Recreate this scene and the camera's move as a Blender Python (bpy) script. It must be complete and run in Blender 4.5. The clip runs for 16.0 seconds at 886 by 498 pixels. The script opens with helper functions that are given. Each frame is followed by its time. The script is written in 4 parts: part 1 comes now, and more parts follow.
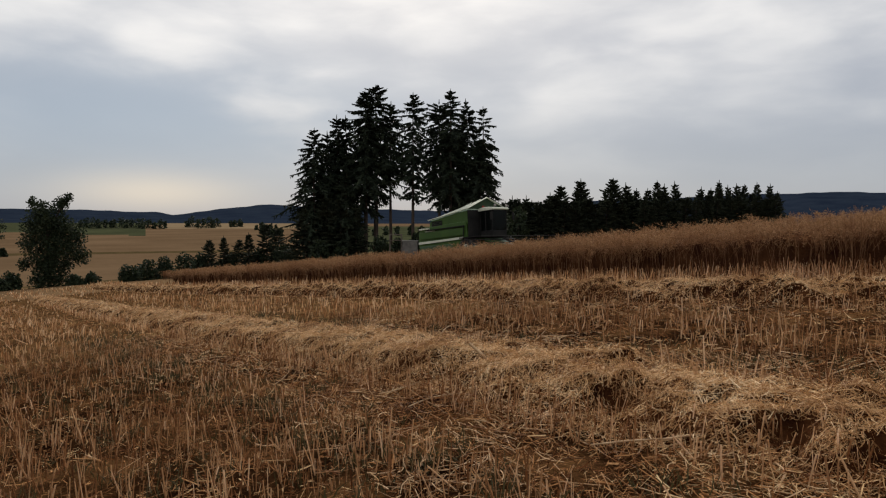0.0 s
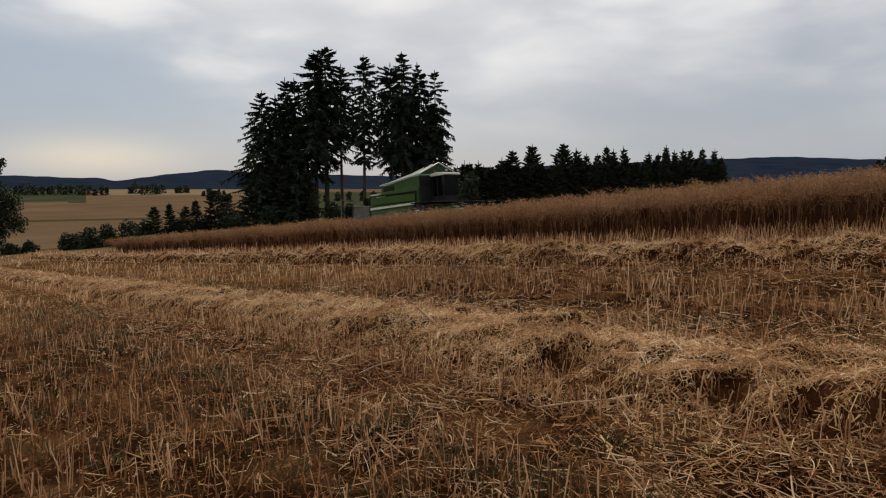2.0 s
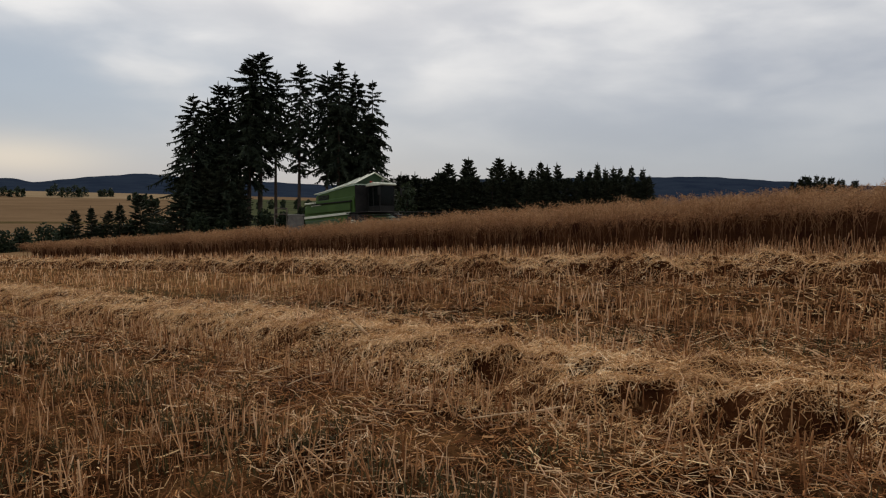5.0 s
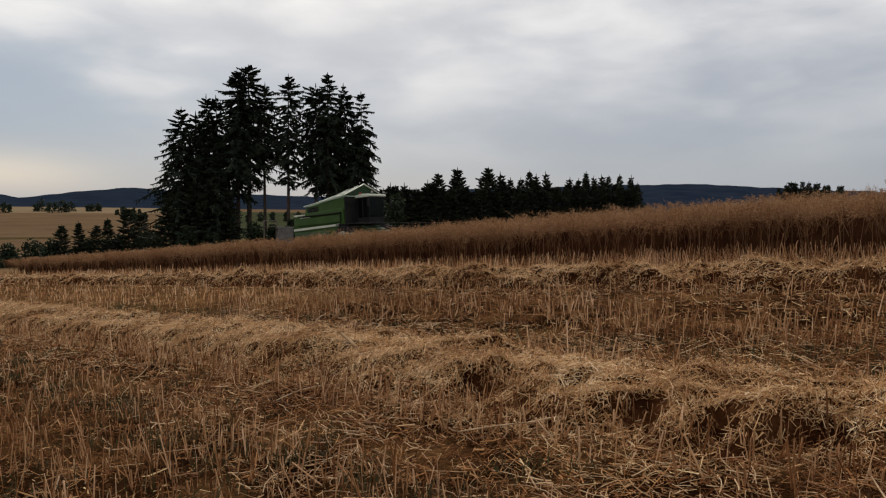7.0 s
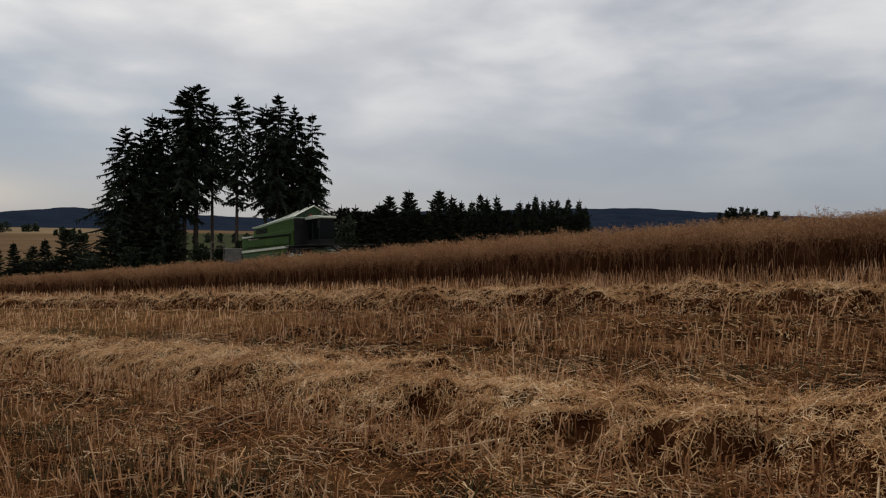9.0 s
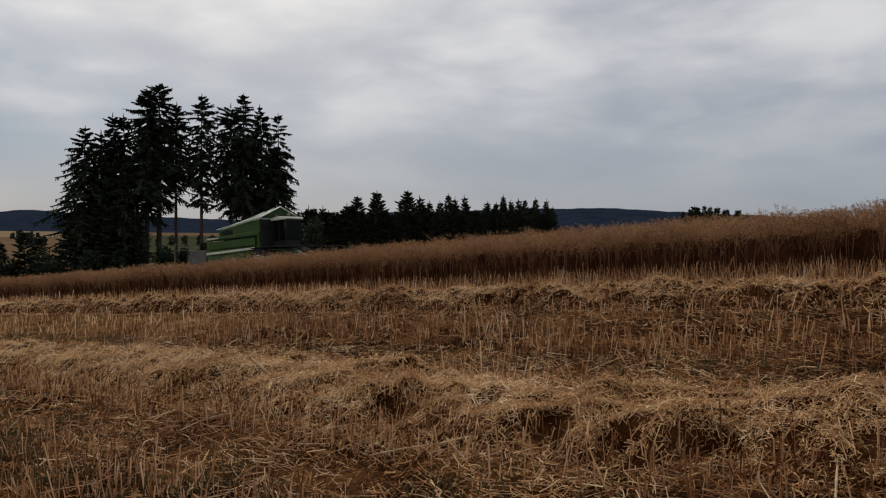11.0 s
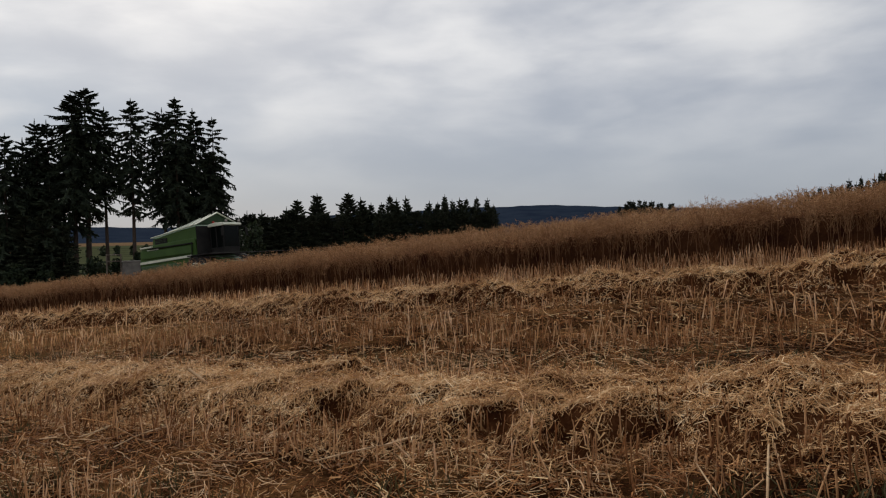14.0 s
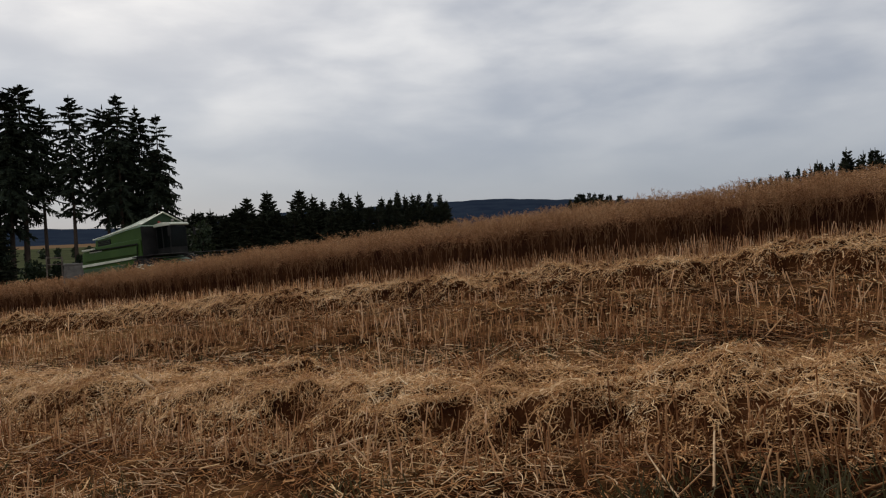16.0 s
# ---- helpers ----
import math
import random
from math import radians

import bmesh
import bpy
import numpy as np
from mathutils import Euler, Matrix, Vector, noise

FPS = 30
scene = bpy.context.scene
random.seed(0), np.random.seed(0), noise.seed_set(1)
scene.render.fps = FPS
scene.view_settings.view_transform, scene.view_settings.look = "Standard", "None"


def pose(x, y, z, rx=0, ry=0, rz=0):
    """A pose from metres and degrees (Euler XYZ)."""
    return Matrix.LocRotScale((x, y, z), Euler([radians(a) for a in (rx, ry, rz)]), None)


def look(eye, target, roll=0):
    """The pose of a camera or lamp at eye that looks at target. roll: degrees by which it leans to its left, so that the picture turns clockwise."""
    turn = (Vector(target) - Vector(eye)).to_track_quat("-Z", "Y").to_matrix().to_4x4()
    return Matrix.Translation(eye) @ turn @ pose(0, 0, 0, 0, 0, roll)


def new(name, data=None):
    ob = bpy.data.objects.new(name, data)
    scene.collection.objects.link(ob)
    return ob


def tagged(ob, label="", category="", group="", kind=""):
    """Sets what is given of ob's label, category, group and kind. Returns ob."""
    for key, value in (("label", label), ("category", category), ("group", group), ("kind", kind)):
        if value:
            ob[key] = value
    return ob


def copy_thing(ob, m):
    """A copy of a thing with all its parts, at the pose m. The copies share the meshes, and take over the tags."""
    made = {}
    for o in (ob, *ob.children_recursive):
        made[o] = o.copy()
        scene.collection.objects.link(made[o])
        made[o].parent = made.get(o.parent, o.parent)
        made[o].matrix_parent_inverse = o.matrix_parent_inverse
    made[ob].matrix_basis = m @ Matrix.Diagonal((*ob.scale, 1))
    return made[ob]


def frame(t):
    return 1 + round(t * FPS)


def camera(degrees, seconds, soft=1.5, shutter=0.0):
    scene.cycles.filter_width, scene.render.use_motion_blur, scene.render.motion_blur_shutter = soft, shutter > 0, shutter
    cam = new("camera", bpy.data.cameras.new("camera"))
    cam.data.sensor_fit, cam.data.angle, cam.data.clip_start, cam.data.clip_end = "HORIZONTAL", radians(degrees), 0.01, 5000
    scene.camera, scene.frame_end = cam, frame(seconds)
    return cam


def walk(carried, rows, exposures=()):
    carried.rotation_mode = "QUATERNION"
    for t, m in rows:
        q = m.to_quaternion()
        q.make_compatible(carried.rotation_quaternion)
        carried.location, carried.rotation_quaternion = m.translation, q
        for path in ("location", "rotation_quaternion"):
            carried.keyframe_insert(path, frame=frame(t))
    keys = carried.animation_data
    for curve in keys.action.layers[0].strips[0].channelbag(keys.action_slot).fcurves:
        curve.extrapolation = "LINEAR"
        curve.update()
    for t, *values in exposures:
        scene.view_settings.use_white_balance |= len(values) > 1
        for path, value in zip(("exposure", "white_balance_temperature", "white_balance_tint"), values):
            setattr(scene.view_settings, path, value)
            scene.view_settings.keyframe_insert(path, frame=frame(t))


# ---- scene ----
cam = camera(66.9, 16.0, soft=1.2)
PATH = [
    (0, (-0.162, -0.518, 1.689), (-0.15, 1.481, 1.617), 0.1),
    (0.5, (-0.158, -0.506, 1.684), (-0.111, 1.491, 1.589), -0.0),
    (1, (-0.142, -0.49, 1.691), (-0.08, 1.504, 1.544), -0.5),
    (1.5, (-0.139, -0.454, 1.687), (-0.046, 1.534, 1.488), -0.5),
    (2, (-0.12, -0.474, 1.693), (0.032, 1.513, 1.518), -0.1),
    (2.5, (-0.127, -0.484, 1.701), (0.131, 1.494, 1.57), 0.0),
    (3, (-0.119, -0.49, 1.696), (0.157, 1.487, 1.564), 0.4),
    (3.5, (-0.122, -0.481, 1.687), (0.162, 1.495, 1.556), 0.6),
    (4, (-0.131, -0.463, 1.697), (0.189, 1.506, 1.547), 0.9),
    (4.5, (-0.112, -0.453, 1.689), (0.229, 1.512, 1.545), 1.3),
    (7, (-0.081, -0.448, 1.704), (0.29, 1.514, 1.595), 0.6),
    (7.5, (-0.065, -0.499, 1.723), (0.349, 1.458, 1.697), 0.0),
    (8, (-0.038, -0.498, 1.705), (0.407, 1.452, 1.694), 0.2),
    (8.5, (-0.03, -0.465, 1.696), (0.484, 1.466, 1.635), 0.3),
    (9, (-0.038, -0.492, 1.711), (0.473, 1.441, 1.67), 0.9),
    (11.5, (-0.008, -0.466, 1.683), (0.608, 1.437, 1.648), 0.3),
    (12, (-0.009, -0.463, 1.701), (0.615, 1.437, 1.677), -0.0),
    (12.5, (0.007, -0.453, 1.689), (0.688, 1.427, 1.662), 0.2),
    (13, (0.016, -0.453, 1.69), (0.752, 1.406, 1.656), -0.0),
    (13.5, (0.022, -0.436, 1.675), (0.776, 1.415, 1.612), -0.9),
    (14, (0.027, -0.454, 1.671), (0.787, 1.396, 1.634), -1.3),
    (14.5, (0.031, -0.459, 1.676), (0.811, 1.382, 1.634), -1.3),
    (15, (0.031, -0.43, 1.68), (0.81, 1.411, 1.618), -1.4),
    (15.5, (0.043, -0.453, 1.681), (0.878, 1.363, 1.615), -1.8),
    (16, (0.053, -0.446, 1.685), (0.938, 1.347, 1.629), -2.4),
]
EXPOSURES = [(0, 0.1, 6720, 10), (4.5, 0.09, 6720, 10), (7, 0.06, 6700, 10), (7.5, 0.14, 6640, 10), (8, -0.16, 6580, 10), (8.5, -0.15, 6560, 10), (9, -0.13, 6560, 10), (11.5, -0.18, 6560, 10), (12, -0.08, 6560, 10), (12.5, 0, 6560, 10), (16, 0, 6560, 10)]
walk(cam, [(t, look(eye, target, roll)) for t, eye, target, roll in PATH], EXPOSURES)

# ---- world, sun, exposure ----
SUN_AZ, SUN_EL = radians(-2), radians(33)
SUN_DIR = Vector((math.sin(SUN_AZ) * math.cos(SUN_EL), math.cos(SUN_AZ) * math.cos(SUN_EL), math.sin(SUN_EL)))

world = bpy.data.worlds.new("overcast_sky")
scene.world = world
world.use_nodes = True
wt = world.node_tree
wt.nodes.clear()


def wn(kind, **values):
    n = wt.nodes.new(kind)
    for k, v in values.items():
        n.inputs[k].default_value = v
    return n


def wmath(op, a, b=None, clamp=False):
    n = wt.nodes.new("ShaderNodeMath")
    n.operation, n.use_clamp = op, clamp
    for i, v in enumerate((a, b)):
        if v is None:
            continue
        if isinstance(v, (int, float)):
            n.inputs[i].default_value = v
        else:
            wt.links.new(v, n.inputs[i])
    return n.outputs[0]


def wmix(fac, a, b):
    n = wt.nodes.new("ShaderNodeMix")
    n.data_type = "RGBA"
    for slot, v in ((0, fac), (6, a), (7, b)):
        if isinstance(v, (int, float)):
            n.inputs[slot].default_value = v
        elif isinstance(v, tuple):
            n.inputs[slot].default_value = (*v, 1)
        else:
            wt.links.new(v, n.inputs[slot])
    return n.outputs[2]


def wramp(fac, lo, hi):
    n = wt.nodes.new("ShaderNodeMapRange")
    n.interpolation_type = "SMOOTHSTEP"
    wt.links.new(fac, n.inputs[0])
    n.inputs[1].default_value, n.inputs[2].default_value = lo, hi
    return n.outputs[0]


coord = wt.nodes.new("ShaderNodeTexCoord").outputs["Generated"]
sep = wt.nodes.new("ShaderNodeSeparateXYZ")
wt.links.new(coord, sep.inputs[0])
sx, sy, sz = sep.outputs


def wnoise(scale, detail, rough, shift, distort=0.0, squash=1.0):
    """Cloud noise over the dome; squash flattens the clouds."""
    m = wt.nodes.new("ShaderNodeMapping")
    m.inputs["Location"].default_value = shift
    m.inputs["Scale"].default_value = (1, 1, squash)
    wt.links.new(coord, m.inputs[0])
    n = wn("ShaderNodeTexNoise", Scale=scale, Detail=detail, Roughness=rough, Distortion=distort)
    wt.links.new(m.outputs[0], n.inputs["Vector"])
    return n.outputs["Fac"]


sky = wt.nodes.new("ShaderNodeTexSky")
sky.sky_type, sky.sun_disc = "NISHITA", False
sky.sun_elevation, sky.sun_rotation = SUN_EL, SUN_AZ
clear = wt.nodes.new("ShaderNodeMix")
clear.data_type, clear.blend_type = "RGBA", "MULTIPLY"
clear.inputs[0].default_value = 1.0
wt.links.new(sky.outputs[0], clear.inputs[6])
clear.inputs[7].default_value = (0.075, 0.075, 0.075, 1)

broad = wnoise(2.6, 3, 0.45, (3.1, 1.7, 0.0), 0.15, 2.6)
fine = wnoise(7.0, 5, 0.5, (0.4, 5.2, 0.0), 0.2, 3.0)
# thickness of the cloud sheet, from thin and bright to thick and grey
thick = wmath("ADD", wmath("MULTIPLY", broad, 0.69), wmath("MULTIPLY", fine, 0.31))
toward = wt.nodes.new("ShaderNodeVectorMath")
toward.operation = "DOT_PRODUCT"
wt.links.new(coord, toward.inputs[0])
toward.inputs[1].default_value = SUN_DIR
lit = wmath("MULTIPLY", wmath("POWER", wmath("MAXIMUM", toward.outputs["Value"], 0.0), 11.0), wramp(sz, 0.07, 0.33))
high = wramp(sz, 0.0, 0.36)
grey = wmix(wramp(thick, 0.34, 0.67), (0.90, 0.89, 0.88), (0.40, 0.43, 0.495))
low = wmix(high, (0.33, 0.365, 0.435), grey)
base_cloud = wmix(wmath("MULTIPLY", high, 0.5), low, grey)
thin = wmath("ADD", wmath("MULTIPLY", wramp(thick, 0.68, 0.38), 0.5), 0.5)
bright = wmix(wmath("MULTIPLY", lit, thin), base_cloud, (1.10, 1.075, 1.04))
# a thicker bluish bank over the valley, and
# a gap under the cloud sheet, low over the valley
gx = wmath("ADD", wmath("MULTIPLY", sx, math.cos(radians(23))), wmath("MULTIPLY", sy, math.sin(radians(23))))
gz = wmath("DIVIDE", wmath("SUBTRACT", sz, 0.045), 0.026)
gw = wmath("DIVIDE", gx, 0.11)
gap = wmath("POWER", 2.718, wmath("MULTIPLY", wmath("ADD", wmath("MULTIPLY", gz, gz), wmath("MULTIPLY", gw, gw)), -1.0))
gap = wmath("MULTIPLY", gap, wmath("MULTIPLY", wmath("GREATER_THAN", sy, 0.0), 0.6))
bz = wmath("DIVIDE", wmath("SUBTRACT", sz, 0.15), 0.085)
bw = wmath("DIVIDE", gx, 0.38)
bank = wmath("POWER", 2.718, wmath("MULTIPLY", wmath("ADD", wmath("MULTIPLY", bz, bz), wmath("MULTIPLY", bw, bw)), -1.0))
bank = wmath("MULTIPLY", bank, wmath("MULTIPLY", wmath("GREATER_THAN", sy, 0.0), wramp(thick, 0.36, 0.56)))
bright = wmix(wmath("MULTIPLY", bank, 0.85), bright, (0.335, 0.405, 0.50))
bright = wmix(gap, bright, (0.80, 0.70, 0.58))
cover = wmix(0.86, clear.outputs[2], bright)
bg = wt.nodes.new("ShaderNodeBackground")
wt.links.new(cover, bg.inputs[0])
bg.inputs[1].default_value = 1.0
wout = wt.nodes.new("ShaderNodeOutputWorld")
wt.links.new(bg.outputs[0], wout.inputs[0])

sun_data = bpy.data.lights.new("sun", "SUN")
sun_data.energy, sun_data.angle, sun_data.color = 1.35, radians(12), (1.0, 0.925, 0.81)
sun = new("sun", sun_data)
sun.matrix_world = look(SUN_DIR * 50, (0, 0, 0))

rng = np.random.default_rng(7)


# ---- materials ----
def material(name, colours, scale=6.0, rough=0.85, bump=0.25, fine=60.0, island=0.0, detail=6, spec=0.25, metal=0.0, translucent=0.0, stretch=(1, 1, 1)):
    """Colours run along a noise at two scales; island varies each strand or piece."""
    m = bpy.data.materials.new(name)
    m.use_nodes = True
    nt = m.node_tree
    b = nt.nodes["Principled BSDF"]
    b.inputs["Roughness"].default_value, b.inputs["Metallic"].default_value = rough, metal
    b.inputs["Specular IOR Level"].default_value = spec
    tc = nt.nodes.new("ShaderNodeTexCoord")
    mp = nt.nodes.new("ShaderNodeMapping")
    mp.inputs["Scale"].default_value = stretch
    nt.links.new(tc.outputs["Object"], mp.inputs[0])
    big = nt.nodes.new("ShaderNodeTexNoise")
    small = nt.nodes.new("ShaderNodeTexNoise")
    for n, s, d in ((big, scale, detail), (small, fine, 4)):
        n.inputs["Scale"].default_value, n.inputs["Detail"].default_value = s, d
        nt.links.new(mp.outputs[0], n.inputs["Vector"])
    add = nt.nodes.new("ShaderNodeMath")
    add.operation = "MULTIPLY_ADD"
    nt.links.new(small.outputs["Fac"], add.inputs[0])
    add.inputs[1].default_value = 0.45
    nt.links.new(big.outputs["Fac"], add.inputs[2])
    fac = add.outputs[0]
    shift = 0.225
    if island:
        geo = nt.nodes.new("ShaderNodeNewGeometry")
        more = nt.nodes.new("ShaderNodeMath")
        more.operation = "MULTIPLY_ADD"
        nt.links.new(geo.outputs["Random Per Island"], more.inputs[0])
        more.inputs[1].default_value = island
        nt.links.new(fac, more.inputs[2])
        fac, shift = more.outputs[0], shift + island / 2
    sub = nt.nodes.new("ShaderNodeMath")
    sub.operation = "SUBTRACT"
    nt.links.new(fac, sub.inputs[0])
    sub.inputs[1].default_value = shift
    ramp = nt.nodes.new("ShaderNodeValToRGB")
    nt.links.new(sub.outputs[0], ramp.inputs[0])
    lo, hi = 0.3 - island * 0.35, 0.7 + island * 0.35
    els = ramp.color_ramp.elements
    els[0].position, els[1].position = max(lo, 0), min(hi, 1)
    els[0].color, els[1].color = (*colours[0], 1), (*colours[-1], 1)
    for i, c in enumerate(colours[1:-1], 1):
        e = els.new(max(lo, 0) + (min(hi, 1) - max(lo, 0)) * i / (len(colours) - 1))
        e.color = (*c, 1)
    nt.links.new(ramp.outputs[0], b.inputs["Base Color"])
    if bump:
        bp = nt.nodes.new("ShaderNodeBump")
        bp.inputs["Strength"].default_value, bp.inputs["Distance"].default_value = bump, 0.6 / fine
        nt.links.new(small.outputs["Fac"], bp.inputs["Height"])
        nt.links.new(bp.outputs[0], b.inputs["Normal"])
    if translucent:
        tr = nt.nodes.new("ShaderNodeBsdfTranslucent")
        nt.links.new(ramp.outputs[0], tr.inputs[0])
        mix = nt.nodes.new("ShaderNodeMixShader")
        mix.inputs[0].default_value = translucent
        nt.links.new(b.outputs[0], mix.inputs[1])
        nt.links.new(tr.outputs[0], mix.inputs[2])
        nt.links.new(mix.outputs[0], nt.nodes["Material Output"].inputs[0])
    return m


# soil's dark brown, with the shade between the stalks put into the colour
SOIL = material("soil_with_stubble_shade", [(0.008, 0.0035, 0.002), (0.034, 0.015, 0.006), (0.14, 0.070, 0.028)], 1.3, 1.0, 0.8, 34.0, spec=0.0)
SOIL_FAR = material("stubble_field_far", [(0.15, 0.092, 0.048), (0.22, 0.138, 0.072)], 0.12, 0.95, 0.3, 2.2, spec=0.0)
WHEAT = material("ripe_wheat_field", [(0.125, 0.080, 0.045), (0.175, 0.114, 0.066)], 0.02, 0.95, 0.2, 0.5, spec=0.0)
WHEAT_PALE = material("pale_ripe_field", [(0.20, 0.142, 0.082), (0.265, 0.192, 0.118)], 0.015, 0.95, 0.2, 0.4, spec=0.0)
MEADOW = material("green_meadow", [(0.040, 0.045, 0.024), (0.068, 0.074, 0.038)], 0.03, 0.95, 0.3, 0.8, spec=0.0)
VERGE = material("dry_grass_verge", [(0.055, 0.043, 0.020), (0.110, 0.075, 0.035)], 0.2, 0.95, 0.3, 3.0, spec=0.0)
# the blue of distance haze is put into the forest's dark colour
FOREST = material("far_spruce_forest_haze", [(0.013, 0.020, 0.036), (0.024, 0.034, 0.052)], 0.012, 1.0, 0.5, 0.12, spec=0.0)
SOIL_LITTERED = material("soil_under_straw", [(0.036, 0.017, 0.007), (0.092, 0.048, 0.020), (0.180, 0.100, 0.042)], 0.9, 1.0, 0.6, 14.0, spec=0.0)
STUBBLE = material("stubble_stalk", [(0.115, 0.040, 0.014), (0.340, 0.150, 0.058), (0.680, 0.405, 0.205), (0.960, 0.700, 0.460)], 0.8, 0.7, 0.0, 9.0, island=0.65, spec=0.15, translucent=0.28)
STRAW = material("loose_straw", [(0.190, 0.076, 0.027), (0.485, 0.252, 0.098), (0.780, 0.495, 0.238), (0.960, 0.745, 0.470)], 1.0, 0.6, 0.0, 9.0, island=0.6, spec=0.2, translucent=0.1)
LITTER = material("straw_litter", [(0.049, 0.016, 0.007), (0.204, 0.076, 0.027), (0.486, 0.236, 0.093), (0.758, 0.553, 0.302)], 0.9, 0.9, 0.0, 9.0, island=0.7, spec=0.08)
MULCH = material("weathered_straw", [(0.190, 0.096, 0.046), (0.420, 0.241, 0.120), (0.681, 0.438, 0.239), (0.841, 0.602, 0.368)], 0.9, 0.6, 0.0, 9.0, island=0.7, spec=0.2)
# near-black core: the shade inside the windrow's hollows is put into the colour
STRAW_CORE = material("shaded_straw_core", [(0.014, 0.005, 0.003), (0.045, 0.016, 0.006), (0.095, 0.038, 0.016)], 3.0, 1.0, 0.9, 40.0, spec=0.0)
CROP_STEM = material("ripe_rape_stem", [(0.125, 0.052, 0.020), (0.211, 0.100, 0.043), (0.406, 0.240, 0.120)], 0.5, 0.75, 0.0, 4.0, island=0.5, translucent=0.1)
CROP_POD = material("ripe_rape_pods", [(0.220, 0.104, 0.046), (0.369, 0.196, 0.091), (0.561, 0.358, 0.189)], 0.5, 0.75, 0.0, 4.0, island=0.5, translucent=0.25)
# dark brown that carries the shade deep inside the stand
CROP_CORE = material("shaded_crop_core", [(0.034, 0.013, 0.008), (0.095, 0.042, 0.019)], 2.0, 1.0, 0.8, 24.0, spec=0.0)
# needle colours raised: the haze before the trees is put into them
NEEDLE = material("spruce_needles", [(0.010, 0.014, 0.011), (0.021, 0.030, 0.018), (0.038, 0.048, 0.025)], 0.6, 0.8, 0.0, 5.0, island=0.4, spec=0.15)
NEEDLE_YOUNG = material("young_spruce_needles", [(0.016, 0.021, 0.014), (0.032, 0.039, 0.023), (0.055, 0.061, 0.034)], 0.6, 0.8, 0.0, 5.0, island=0.4, spec=0.15)
BARK = material("spruce_bark", [(0.035, 0.026, 0.02), (0.09, 0.065, 0.05)], 3.0, 0.95, 0.8, 18.0, stretch=(1, 1, 0.3))
# leaf colour lightened for haze as well
LEAF = material("broad_leaf", [(0.010, 0.017, 0.009), (0.022, 0.034, 0.015), (0.042, 0.053, 0.022)], 0.5, 0.7, 0.0, 4.0, island=0.5, translucent=0.2)
WEED = material("green_weed", [(0.039, 0.034, 0.012), (0.086, 0.072, 0.029)], 2.0, 0.7, 0.0, 12.0, island=0.5, translucent=0.25)
GREEN = material("green_paint", [(0.030, 0.074, 0.010), (0.046, 0.100, 0.016)], 1.2, 0.55, 0.05, 20.0, spec=0.25)
GREEN_DARK = material("dark_green_paint", [(0.02, 0.06, 0.018), (0.035, 0.085, 0.025)], 1.2, 0.5, 0.05, 20.0, spec=0.5)
CREAM = material("pale_stripe_paint", [(0.55, 0.58, 0.45), (0.70, 0.72, 0.60)], 1.5, 0.5, 0.05, 20.0, spec=0.4)
TARP = material("tank_cover_sheet", [(0.48, 0.56, 0.50), (0.62, 0.68, 0.62)], 1.5, 0.6, 0.1, 14.0)
BLACK = material("dark_metal", [(0.014, 0.014, 0.014), (0.030, 0.028, 0.026)], 2.0, 0.8, 0.1, 18.0, spec=0.06)
STEEL = material("worn_steel", [(0.22, 0.20, 0.18), (0.36, 0.33, 0.30)], 3.0, 0.45, 0.1, 25.0, metal=0.7)
RUBBER = material("tyre_rubber", [(0.02, 0.02, 0.02), (0.05, 0.045, 0.04)], 4.0, 0.9, 0.2, 30.0)
RED = material("red_paint", [(0.28, 0.03, 0.02), (0.38, 0.05, 0.03)], 2.0, 0.5, 0.1, 20.0)
CONCRETE = material("weathered_concrete", [(0.09, 0.085, 0.078), (0.17, 0.16, 0.145)], 1.5, 0.9, 0.5, 22.0)
OLD_WOOD = material("grey_weathered_wood", [(0.07, 0.055, 0.045), (0.17, 0.14, 0.115)], 3.0, 0.9, 0.5, 26.0, stretch=(1, 1, 0.2))

GLASS = bpy.data.materials.new("cab_glass")
GLASS.use_nodes = True
gb = GLASS.node_tree.nodes["Principled BSDF"]
gb.inputs["Base Color"].default_value = (0.012, 0.016, 0.015, 1)
gb.inputs["Roughness"].default_value = 0.12
gb.inputs["Transmission Weight"].default_value = 0.6
gb.inputs["Specular IOR Level"].default_value = 0.12
gb.inputs["IOR"].default_value = 1.25


# ---- mesh helpers ----
def link_mesh(name, verts, quads, mat, parent=None, label="", smooth=False, tris=None):
    me = bpy.data.meshes.new(name)
    verts = np.asarray(verts, np.float32).reshape(-1, 3)
    quads = np.asarray(quads, np.int32).reshape(-1, 4)
    tris = np.zeros((0, 3), np.int32) if tris is None else np.asarray(tris, np.int32).reshape(-1, 3)
    me.vertices.add(len(verts))
    me.vertices.foreach_set("co", verts.ravel())
    loops = np.concatenate((quads.ravel(), tris.ravel()))
    me.loops.add(len(loops))
    me.loops.foreach_set("vertex_index", loops)
    starts = np.concatenate((np.arange(len(quads)) * 4, len(quads) * 4 + np.arange(len(tris)) * 3))
    me.polygons.add(len(starts))
    me.polygons.foreach_set("loop_start", starts.astype(np.int32))
    me.update(calc_edges=True)
    me.validate()
    for m in mat if isinstance(mat, (list, tuple)) else [mat]:
        me.materials.append(m)
    if smooth:
        me.polygons.foreach_set("use_smooth", np.ones(len(starts), bool))
    ob = new(name, me)
    if parent is not None:
        ob.parent = parent
    return tagged(ob, label)


def part(name, bm, mat, parent, label=""):
    me = bpy.data.meshes.new(name)
    bm.normal_update()
    bm.to_mesh(me)
    bm.free()
    me.materials.append(mat)
    ob = new(name, me)
    ob.parent = parent
    return tagged(ob, label)


